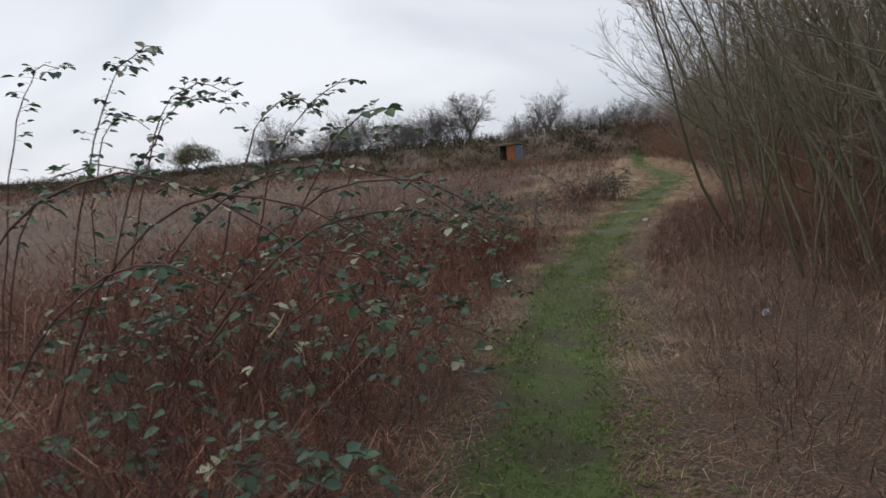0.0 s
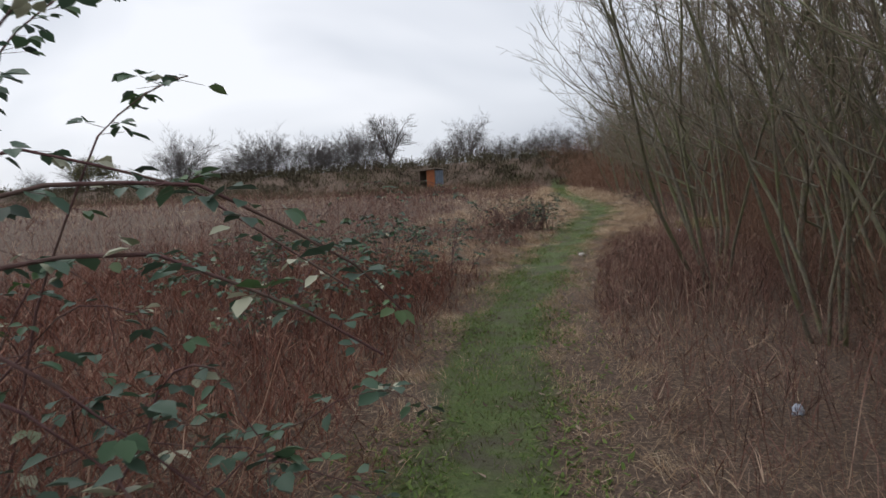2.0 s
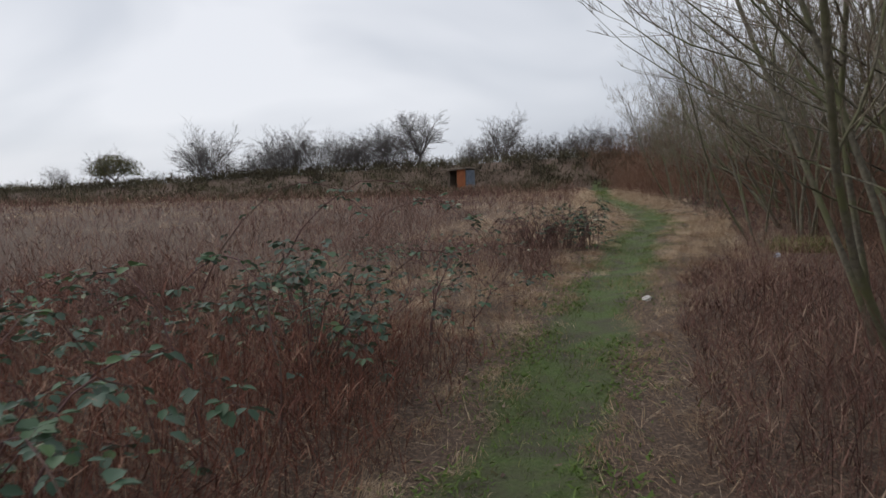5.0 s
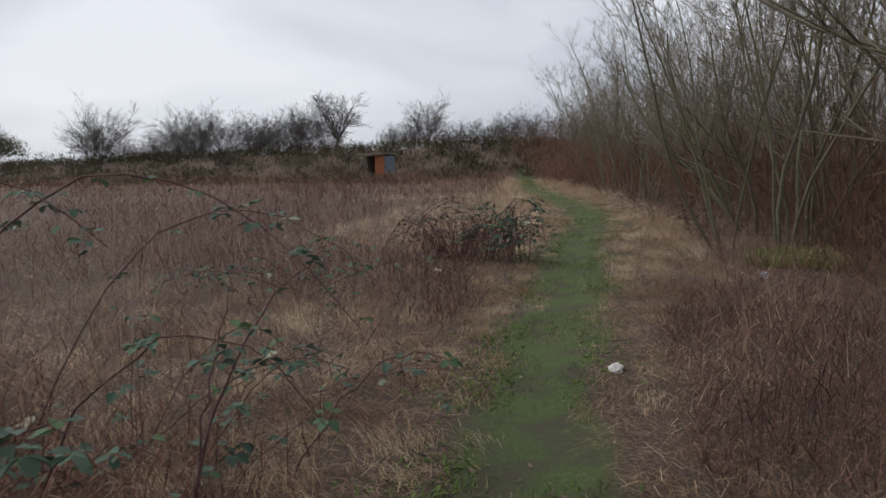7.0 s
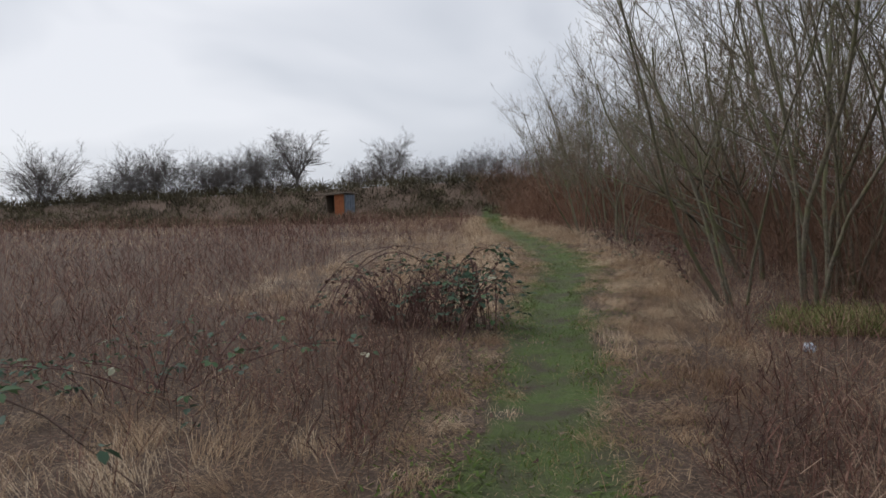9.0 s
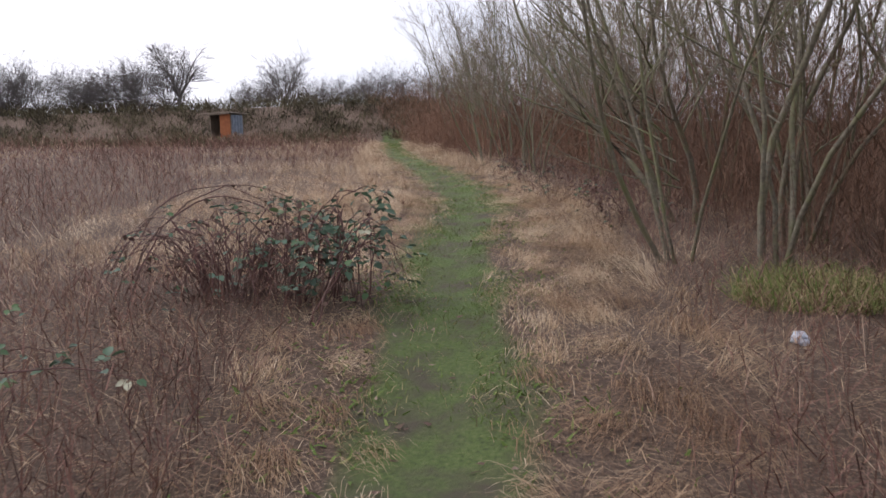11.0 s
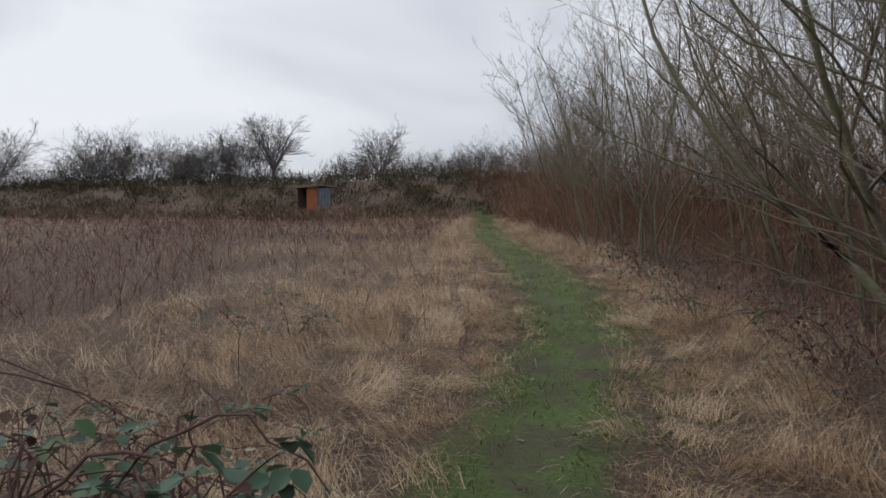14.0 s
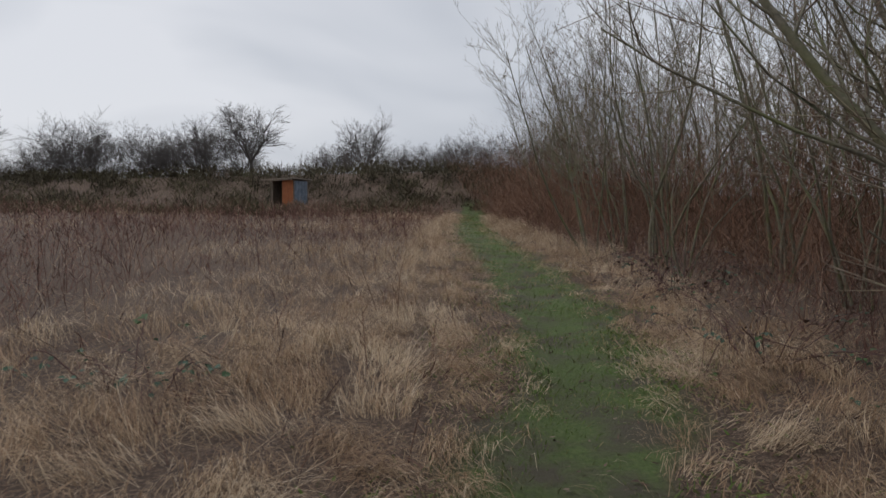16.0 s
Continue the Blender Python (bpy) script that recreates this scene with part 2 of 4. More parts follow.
def blades(root, length, lean, width, droop, comb=None):
    """Bent ribbons: five points and three triangles each."""
    n = len(root)
    a = RNG.uniform(0, 2 * np.pi, n) if comb is None else comb
    d = np.stack([np.cos(a) * lean, np.sin(a) * lean, np.ones(n)], 1)
    d /= np.linalg.norm(d, axis=1)[:, None]
    b = RNG.uniform(0, 2 * np.pi, n)
    side = np.stack([np.cos(b), np.sin(b), np.zeros(n)], 1) * width[:, None] * 0.5
    mid = root + d * (length * 0.55)[:, None]
    d2 = d + np.stack([np.cos(a) * droop, np.sin(a) * droop, -droop * 0.9], 1)
    d2 /= np.linalg.norm(d2, axis=1)[:, None]
    tip = mid + d2 * (length * 0.5)[:, None]
    return np.stack([root - side, root + side, mid - side * 0.75, mid + side * 0.75, tip], 1), d


def arching_blades(root, length, lean, width, droop, comb):
    """Long soft ribbons that rise, arch over and hang: seven points and five triangles each."""
    n = len(root)
    out = np.stack([np.cos(comb), np.sin(comb), np.zeros(n)], 1)
    side = np.stack([-np.sin(comb), np.cos(comb), np.zeros(n)], 1) * (width * 0.5)[:, None]
    steep = np.arctan2(1.0, lean)
    rows, p = [root - side, root + side], root
    for k, share in enumerate((0.4, 0.33, 0.27)):
        e = steep - droop * (0.0, 0.55, 1.0)[k]
        p = p + (out * np.cos(e)[:, None] + np.array([0, 0, 1.0]) * np.sin(e)[:, None]) * (length * share)[:, None]
        rows += [p - side * 0.8, p + side * 0.8] if k < 2 else [p]
    v = np.stack(rows, 1)
    v[:, :, 2] = np.maximum(v[:, :, 2], root[:, None, 2] + 0.004)
    return v


BLADE = {5: np.array([[0, 1, 3], [0, 3, 2], [2, 3, 4]]), 7: np.array([[0, 1, 3], [0, 3, 2], [2, 3, 5], [2, 5, 4], [4, 5, 6]])}


def pack(blocks, tints):
    v = np.concatenate(blocks)
    n, k = v.shape[:2]
    tris = (BLADE[k][None] + k * np.arange(n)[:, None, None]).reshape(-1, 3)
    return v.reshape(-1, 3), tris, np.repeat(np.concatenate(tints), k)


def stuff(name, blocks, tints, mat, label, category):
    v, t, c = pack(blocks, tints)
    return tagged(new(name, mesh_from(name, v, t, mat, c)), label, category, kind="stuff")


def scatter(n, x0, x1, y0, y1):
    return RNG.uniform(x0, x1, n), RNG.uniform(y0, y1, n)


def at_ground(x, y, sink=0.01):
    return np.stack([x, y, height(x, y) - sink], 1)


def near_depths(n, y0, y1, share=0.72):
    """Places along the walk: most beside it, the rest out to the far end."""
    near = RNG.uniform(0, 1, n) < share
    return np.where(near, RNG.uniform(y0, 27, n), 27 + (y1 - 27) * RNG.uniform(0, 1, n) ** 1.3)


def coarser(x, y, reach):
    """How much broader a blade is drawn where the walk never comes near it."""
    return 1 + np.maximum(0, y - 23) / reach + np.maximum(0, np.abs(off_path(x, y)) - 2.5) / reach


def build_path_grass():
    n = 74000
    y = near_depths(n, -1.0, 66)
    u = RNG.normal(0, 1.0, n)
    x = path_x(y) + u * half_width(y)
    keep = (np.abs(u) < 2.9) & (patches(x, y, 3.1, 2) + RNG.uniform(-0.3, 0.3, n) > 0.42 - 0.12 * (y > 24) + 0.10 * np.abs(u))
    keep &= (np.abs(u) > 0.4) | (RNG.uniform(0, 1, n) < 0.12 + 0.7 * smooth(patches(x, y, 1.3, 4), 0.4, 0.75) + 0.5 * (y > 24))
    x, y, u = x[keep], y[keep], u[keep]
    n = len(x)
    far = coarser(x, y, 16)
    length = RNG.uniform(0.025, 0.075, n) * (1 + 0.25 * far)
    v, _ = blades(at_ground(x, y), length, RNG.uniform(0.2, 1.5, n), RNG.uniform(0.003, 0.0075, n) * far, RNG.uniform(0.2, 1.2, n))
    tint = np.clip(RNG.normal(0.45, 0.2, n) + 0.7 * (patches(x, y, 2.3, 6) - 0.45) + 0.36 * smooth(np.abs(u), 0.7, 1.8), 0, 1)
    stuff("path_grass", [v], [tint], M_TURF, "short trodden green grass and moss along the path", "grass")


def grass_low(x, y):
    """Where pale low grass rather than tall weed grows, 0 to 1."""
    o = off_path(x, y)
    west = np.interp(y, [-2, 4, 7, 12, 16, 20, 21.5, 30, 36, 60], [0.15, 0.15, 0.2, 0.15, 0.25, 0.5, 4.5, 4.5, 1.2, 0.7]) + 0.45
    east = np.interp(y, [-2, 5, 10, 15.3, 18, 30, 40, 60], [0.55, 0.4, 0.1, 0.15, 1.3, 1.5, 1.6, 1.0]) + 0.4
    w = np.where(o < 0, smooth(west + 0.5 - np.abs(o), 0, 0.6), smooth(east + 0.5 - o, 0, 0.6))
    spot = smooth(patches(x, y, 0.55, 1), 0.72, 0.86) * (y > 8)
    return np.maximum(w, spot * 0.9)


def under_bramble(x, y):
    """The ground that the low bramble mound shades out, 0 to 1."""
    return smooth(1.2 - np.hypot((x - 2.1) / 1.1, (y - 19.85) / 0.75), 0, 0.3)


def build_dry_grass():
    n = 235000
    y = near_depths(n, -1.0, 62)
    x = path_x(y) + RNG.laplace(0, 2.0, n)
    far_n = 26000
    x2, y2 = scatter(far_n, -42, 3, 6, 66)
    x, y = np.concatenate([x, x2]), np.concatenate([y, y2])
    o = np.abs(off_path(x, y))
    keep = (o > half_width(y) * RNG.uniform(0.45, 1.6, len(x))) & (RNG.uniform(0, 1, len(x)) < grass_low(x, y) + 0.14) & (RNG.uniform(0, 1, len(x)) > 0.9 * under_bramble(x, y)) & (off_path(x, y) < 9)
    x, y = x[keep], y[keep]
    # tufts: draw blades towards the nearest tuft centre and comb them over one way
    cx, cy = np.round(x / 0.55) * 0.55, np.round(y / 0.55) * 0.55
    j = 0.25 * np.sin(cx * 91.7 + cy * 37.3), 0.25 * np.sin(cx * 53.1 - cy * 71.9)
    tuft = np.sin(cx * 12.99 + cy * 78.2)
    comb = 2.2 * tuft + 2.0 * np.sin(0.9 * x + 0.5 * y) + 2.6 + RNG.normal(0, 0.45, len(x))
    pull = RNG.uniform(0.0, 0.62, len(x))
    x, y = x + (cx + j[0] - x) * pull, y + (cy + j[1] - y) * pull
    far = coarser(x, y, 11)
    o = np.abs(off_path(x, y))
    n = len(x)
    length = RNG.uniform(0.16, 0.46, n) * (0.45 + 0.65 * smooth(o, 0.5, 1.6)) * (0.62 + 0.75 * smooth(y, 9, 21)) * (0.75 + 0.6 * np.abs(tuft))
    tint = np.clip(RNG.normal(0.5, 0.2, n) + 0.2 * np.sin(tuft * 77.7) - 0.12 * ((off_path(x, y) > 1.0) & (y < 18)) + 0.16 * smooth(y, 18, 21), 0, 1)
    width = RNG.uniform(0.0013, 0.003, n) * far
    soft = (y > 12) & (y < 32)
    v = arching_blades(at_ground(x[soft], y[soft]), length[soft] * 0.92, RNG.uniform(0.4, 2.4, soft.sum()), width[soft], RNG.uniform(0.9, 2.7, soft.sum()), comb[soft])
    stuff("dry_grass", [v], [tint[soft]], M_STRAW, "pale dry winter grass in drooping combed tufts", "grass")
    rest = ~soft
    m = rest.sum()
    v, _ = blades(at_ground(x[rest], y[rest]), length[rest], RNG.uniform(0.2, 1.8, m), width[rest], RNG.uniform(0.9, 3.4, m), comb[rest])
    stuff("dry_grass", [v], [tint[rest]], M_STRAW, "pale dry winter grass in thin tufts", "grass")


def build_thatch():
    """Flattened straw and broken stems lying between the standing plants."""
    n = 42000
    y = near_depths(n, -0.8, 34, 0.93)
    x = path_x(y) + RNG.choice((-1, 1), n) * (0.35 + RNG.gamma(1.6, 0.95, n))
    n = len(x)
    length = RNG.uniform(0.06, 0.2, n)
    root = at_ground(x, y, -0.006)
    root[:, 2] += RNG.uniform(0, 0.05, n)
    v, _ = blades(root, length, RNG.uniform(1.5, 9, n), RNG.uniform(0.002, 0.0055, n) * coarser(x, y, 9), RNG.uniform(-0.3, 0.6, n))
    stuff("straw_thatch", [v], [np.clip(RNG.normal(0.42, 0.25, n) - 0.35 * smooth(off_path(x, y), 0.8, 1.7) * (y < 16.5), 0, 1)], M_STRAW, "flattened straw and broken stems covering the ground", "straw")


def weed_top(x, y):
    """How tall the dead weed stands."""
    o = off_path(x, y)
    west = np.interp(y, [-3, 5, 7, 12, 20, 40, 70], [1.45, 1.4, 0.95, 0.8, 0.72, 0.85, 1.0]) * smooth(-o, 0.25, 1.5)
    east = np.interp(y, [-3, 6, 20, 40], [0.7, 0.75, 0.65, 0.8]) * smooth(o, 0.5, 1.9)
    return np.where(o < 0, west, east) * (0.5 + 0.5 * patches(x, y, 1.3, 3) + 0.5 * patches(x, y, 3.7, 1))


def build_weeds():
    n = 35000
    y = near_depths(n, -1.5, 66)
    side = RNG.uniform(0, 1, n) < 0.7
    x = path_x(y) + np.where(side, -(0.35 + RNG.exponential(2.6, n) * (1 + np.maximum(0, y - 14) / 10)), 0.7 + RNG.exponential(1.6, n))
    m = 20500
    x2, y2 = scatter(m, -70, 2, 9, 66)
    x2[9000:13000], y2[9000:13000] = scatter(4000, -5, 1.1, 0.8, 8.5)
    x2[13000:18000], y2[13000:18000] = scatter(5000, -5, 1.0, 8.5, 15.5)
    x2[18000:], y2[18000:] = scatter(2500, 2.7, 5.5, 9.0, 16.5)
    x, y, n = np.concatenate([x, x2]), np.concatenate([y, y2]), n + m
    keep = (RNG.uniform(0, 1, n) < 1.0 - 0.94 * grass_low(x, y)) & (x > -72) & (off_path(x, y) < 8)
    x, y = x[keep], y[keep]
    n = len(x)
    top = weed_top(x, y)
    ok = top > 0.12
    x, y, top = x[ok], y[ok], top[ok]
    n = len(x)
    far = coarser(x, y, 13)
    length = top * RNG.uniform(0.35, 1.1, n)
    root = at_ground(x, y)
    v, d = blades(root, length, RNG.uniform(0.02, 0.5, n) + np.where((y < 7.5) & (off_path(x, y) < 0), RNG.exponential(0.6, n), np.where(RNG.uniform(0, 1, n) < 0.35 + 0.35 * (y > 18), RNG.exponential(0.8, n), 0)), RNG.uniform(0.003, 0.0055, n) * far, RNG.uniform(0.0, 0.6, n))
    tint = np.clip(RNG.normal(0.45, 0.22, n), 0, 1)
    blocks, tints = [v], [tint]
    for k in range(3):
        s = RNG.uniform(0.25, 1.0, n)
        r = root + d * (length * s * 0.9)[:, None]
        ln = RNG.uniform(0.08, 0.28, n) * (0.7 + 0.2 * far)
        b, _ = blades(r, ln, RNG.uniform(0.3, 2.2, n), RNG.uniform(0.002, 0.0075, n) * far ** 0.9, RNG.uniform(-0.4, 1.6, n))
        blocks.append(b)
        tints.append(np.clip(tint + RNG.normal(0, 0.18, n), 0, 1))
    red = (y < 12.0 + 1.8 * np.sin(1.3 * x)) & (off_path(x, y) < 0) & (x > -7)
    stuff("dead_weed", [b[~red] for b in blocks], [t[~red] for t in tints], M_WEED, "tangle of reddish brown dead weed stems", "dead weeds")
    stuff("dead_bracken", [b[red] for b in blocks], [t[red] for t in tints], M_RED, "dense tangle of rust red dead bracken stems", "dead bracken")


def build_brush():
    """The dense twiggy undergrowth of the thicket east of the path."""
    n = 13000
    y = near_depths(n, -3, 75)
    o = np.interp(y, [-3, 6, 14, 22, 34, 45, 60, 75], [2.6, 2.5, 3.0, 3.2, 2.5, 1.4, 0.7, -1.5]) + RNG.gamma(1.5, 2.0, n)
    x = path_x(y) + o
    n = len(x)
    far = coarser(x, y, 14)
    top = np.interp(y, [-3, 8, 16, 22, 30, 45, 75], [2.5, 2.3, 2.4, 3.0, 3.9, 4.2, 4.2]) * (0.35 + 0.55 * patches(x, y, 0.8, 5) + 0.55 * patches(x, y, 2.3, 3)) * np.where(y < 36, smooth(o, 1.2, 4.0), 0.55 + 0.45 * smooth(o, 0.5, 3.0))
    length = np.maximum(0.4, top * RNG.uniform(0.25, 1.2, n))
    root = at_ground(x, y)
    v, d = blades(root, length, RNG.uniform(0.03, 0.8, n) + RNG.exponential(0.5, n), RNG.uniform(0.003, 0.006, n) * far ** 0.75, RNG.uniform(-0.3, 1.1, n))
    tint = np.clip(RNG.normal(0.45, 0.2, n) + 0.25 * smooth(y, 22, 34), 0, 1)
    blocks, tints = [v], [tint]
    for k in range(7):
        s = RNG.uniform(0.1, 1.0, n)
        r = root + d * (length * s * 0.95)[:, None]
        b, _ = blades(r, RNG.uniform(0.25, 0.8, n) * (0.6 + 0.2 * length), RNG.uniform(0.3, 4.0, n), RNG.uniform(0.0022, 0.0055, n) * far ** 0.85, RNG.uniform(-0.9, 0.7, n))
        blocks.append(b)
        tints.append(np.clip(tint + RNG.normal(0, 0.12, n), 0, 1))
    # taller and coarser growth that closes the view deeper in
    m = 7500
    y = near_depths(m, -2, 70, 0.6)
    x = path_x(y) + np.interp(y, [0, 20, 40, 70], [4.5, 4.8, 3.5, 2.0]) + RNG.gamma(2.0, 2.6, m)
    root = at_ground(x, y)
    length = RNG.uniform(1.8, 5.0, m) * (0.6 + 0.55 * patches(x, y, 0.7, 2) + 0.2 * patches(x, y, 2.1, 7)) * np.interp(y, [0, 16, 24, 70], [0.85, 0.85, 1.05, 1.15])
    far = coarser(x, y, 14) ** 0.7
    v, d = blades(root, length, RNG.uniform(0.05, 0.6, m) + RNG.exponential(0.3, m), RNG.uniform(0.005, 0.010, m) * far, RNG.uniform(-0.3, 1.0, m))
    tint = np.clip(RNG.normal(0.42, 0.2, m), 0, 1)
    blocks.append(v)
    tints.append(tint)
    for k in range(8):
        r = root + d * (length * RNG.uniform(0.03, 0.95, m) ** 0.6)[:, None]
        b, _ = blades(r, RNG.uniform(0.3, 1.0, m), RNG.uniform(0.3, 2.5, m), RNG.uniform(0.005, 0.011, m) * far, RNG.uniform(-0.9, 0.6, m))
        blocks.append(b)
        tints.append(tint)
    stuff("thicket_brush", blocks, tints, M_BRUSH, "dense brown leafless undergrowth of a thicket", "undergrowth")


def build_scrub():
    """Low scrub on the bank and along the far hedge line, in rounded lumps."""
    m = 1300
    cx, cy = RNG.uniform(-75, 24, m), 58 + 21 * RNG.uniform(0, 1, m) ** 0.75
    cr = RNG.uniform(0.6, 1.6, m) * np.where(RNG.uniform(0, 1, m) < 0.12, 1.5, 1)
    clear = ((np.abs(cx - path_x(cy)) > 2.2) | (cy > 66)) & ((np.abs(cx + 4.6) > 2.8) | (np.abs(cy - 62) > 2.6))
    cx, cy, cr = cx[clear], cy[clear], cr[clear]
    cx, cy, cr = np.append(cx, [-6.6, -5.6, -4.5, -3.5, -7.2, -2.4]), np.append(cy, [60.2, 59.8, 59.4, 59.5, 60.9, 60.4]), np.append(cr, [1.5, 1.35, 1.25, 1.3, 1.6, 1.4])
    m = len(cx)
    ch = cr * RNG.uniform(0.45, 0.8, m) * (0.7 + 0.4 * smooth(cy, 60, 70))
    ct = np.clip(RNG.normal(0.35, 0.2, m) + 0.5 * (1 - smooth(cy, 58, 66)), 0, 1)
    k = np.concatenate([RNG.integers(0, m, 78000), np.repeat(np.arange(m - 6, m), 450)])
    a, q = RNG.uniform(0, 2 * np.pi, len(k)), np.sqrt(RNG.uniform(0, 1, len(k)))
    x, y = cx[k] + cr[k] * q * np.cos(a), cy[k] + cr[k] * q * np.sin(a)
    root = at_ground(x, y, 0.05)
    root[:, 2] += ch[k] * np.sqrt(1 - q * q) * RNG.uniform(0.1, 1, len(k))
    v, _ = blades(root, RNG.uniform(0.2, 0.65, len(k)), RNG.uniform(0.2, 3, len(k)), RNG.uniform(0.03, 0.085, len(k)), RNG.uniform(-0.5, 0.8, len(k)))
    stuff("bank_scrub", [v], [np.clip(ct[k] + RNG.normal(0, 0.12, len(k)), 0, 1)], M_SCRUB, "olive brown scrub and rough grass covering the far bank", "scrub")


def build_hedge():
    """Fine bare hedge twigs along the top of the bank."""
    n = 3600
    x = np.concatenate([RNG.uniform(-36, -11, n * 5 // 9), RNG.uniform(-7, 17, n - n * 5 // 9)])
    y = RNG.uniform(79, 86, n)
    top = 0.5 + 2.3 * patches(x, y * 0, 0.75, 2) * RNG.uniform(0.5, 1.1, n)
    root = at_ground(x, y, 0.05)
    v, d = blades(root, top, RNG.uniform(0.05, 0.6, n), RNG.uniform(0.018, 0.03, n), RNG.uniform(0, 0.4, n))
    blocks, tints = [v], [np.clip(RNG.normal(0.4, 0.2, n), 0, 1)]
    for k in range(4):
        r = root + d * (top * RNG.uniform(0.2, 1.0, n))[:, None]
        b, _ = blades(r, top * RNG.uniform(0.2, 0.5, n), RNG.uniform(0.3, 2.0, n), RNG.uniform(0.012, 0.022, n), RNG.uniform(-0.6, 0.4, n))
        blocks.append(b)
        tints.append(tints[0])
    stuff("hedge_twigs", blocks, tints, M_HEDGE, "fine grey brown bare hedge along the bank top", "hedge")


# ---- bare trees ----


class Tubes:
    """Collects tapered branches, drawn as narrow prisms."""

    def __init__(self):
        self.v, self.f = [], []

    def add(self, pts, r0, r1, sides):
        base = len(self.v)
        n = len(pts)
        for i, p in enumerate(pts):
            t = (pts[min(i + 1, n - 1)] - pts[max(i - 1, 0)]).normalized()
            u = t.orthogonal().normalized()
            w = t.cross(u)
            r = r0 + (r1 - r0) * i / (n - 1)
            for k in range(sides):
                a = 2 * math.pi * k / sides
                self.v.append(p + (u * math.cos(a) + w * math.sin(a)) * r)
        for i in range(n - 1):
            for k in range(sides):
                k2 = (k + 1) % sides
                a, b = base + i * sides, base + (i + 1) * sides
                self.f.append((a + k, a + k2, b + k2))
                self.f.append((a + k, b + k2, b + k))

    def mesh(self, name, mat, smooth_on=True):
        me = mesh_from(name, np.array([tuple(p) for p in self.v]), np.array(self.f), mat)
        me.polygons.foreach_set("use_smooth", np.ones(len(self.f), bool))
        return me


def rand_dir(rnd, spread):
    a = rnd.uniform(0, 2 * math.pi)
    return Vector((math.cos(a) * spread, math.sin(a) * spread, 0))


def grow(rnd, wood, twigs, start, way, length, r, level, levels, kids, up, wander, reach=1.0, fine=0.003):
    """One branch, wandering as it goes, and the branches that leave it."""
    n = (8, 6, 3, 1)[level]
    pts, p, d = [start], start.copy(), way.normalized()
    bend = Vector((rnd.uniform(-1, 1), rnd.uniform(-1, 1), rnd.uniform(-0.5, 0.5))) * wander * 0.55
    for i in range(n):
        if i == n // 2:
            bend = -bend * rnd.uniform(0.2, 0.9)
        d = (d + bend + Vector((rnd.uniform(-1, 1), rnd.uniform(-1, 1), rnd.uniform(-0.6, 0.6))) * wander * 0.55 + Vector((0, 0, up * (1 + level)))).normalized()
        p = p + d * length / n
        pts.append(p.copy())
    target = wood if level < 2 else twigs
    target.add(pts, r, max(r * 0.3, fine * 0.7), 5 if level == 0 else 3)
    if level + 1 >= levels:
        return
    for k in range(kids[level]):
        s = rnd.uniform(0.34 if level == 0 and reach < 1 else 0.08, 0.98)
        i = min(int(s * n), n - 1)
        q = pts[i].lerp(pts[i + 1], s * n - i)
        t = (pts[i + 1] - pts[i]).normalized()
        out = rand_dir(rnd, 1.0)
        out = (out - t * out.dot(t)).normalized()
        nd = (t * rnd.uniform(0.6, 1.1) + out * rnd.uniform(0.45, 1.0)).normalized()
        grow(rnd, wood, twigs, q, nd, length * reach * rnd.uniform(0.28, 0.58) * (1.15 - 0.55 * s), max(r * (1 - 0.7 * s) * 0.5, fine), level + 1, levels, kids, up, wander * 1.15, reach, fine)


def bare_tree(name, seed, stems, tall, r, spread, levels, kids, up, wander, lean, wood_mat, twig_mat, label, group, bole=0.0, fine=0.003, limbs=()):
    """A leafless tree: an empty at its foot, with its stems and twigs as parts. limbs: height, way, length and girth of low arching branches."""
    rnd = random.Random(seed)
    wood, twigs = Tubes(), Tubes()
    if bole:
        wood.add([Vector((0, 0, -0.1)), Vector((0.02, 0, bole * 0.5)), Vector((0.05, 0.03, bole)), Vector((0.06, 0.03, bole + 0.5))], r * 1.7, r * 1.0, 8)
    for k in range(stems):
        a = 2 * math.pi * (k + rnd.uniform(-0.3, 0.3)) / stems
        foot = Vector((math.cos(a), math.sin(a), 0)) * (0.03 if bole else 0.14) + Vector((0, 0, bole + rnd.uniform(-0.2, 0.4) * bole if bole else -0.08))
        way = Vector((math.cos(a) * spread, math.sin(a) * spread, 1)) * 1.0 + Vector(lean)
        grow(rnd, wood, twigs, foot, way, tall * rnd.uniform(0.75, 1.1), r * rnd.uniform(0.65, 1.1), 0, levels, kids, up, wander, 1.45 if bole else 0.9, fine)
    for z, way, long, girth in limbs:
        lean_at = Vector(lean) * z * 0.6
        grow(rnd, wood, twigs, Vector((lean_at.x, lean_at.y, z)), Vector(way), long, girth, 1, levels, (0,) + tuple(kids[1:]), up, wander * 1.2, 1.0, fine)
    top = tagged(new(name), label, "tree", group)
    a = new("trunk", wood.mesh("trunk", wood_mat))
    b = new("twigs", twigs.mesh("twigs", twig_mat))
    a.parent, b.parent = top, top
    tagged(b, "fine bare twigs", kind="stuff")
    return top


def place_tree(ob, x, y, turn, size):
    z = float(height(np.array(x), np.array(y)))
    return copy_thing(ob, pose(x, y, z, 0, 0, turn) @ Matrix.Diagonal((size, size, size, 1)))


def set_tree(ob, x, y, turn, size):
    z = float(height(np.array(x), np.array(y)))
    ob.matrix_basis = pose(x, y, z, 0, 0, turn) @ Matrix.Diagonal((size, size, size, 1))


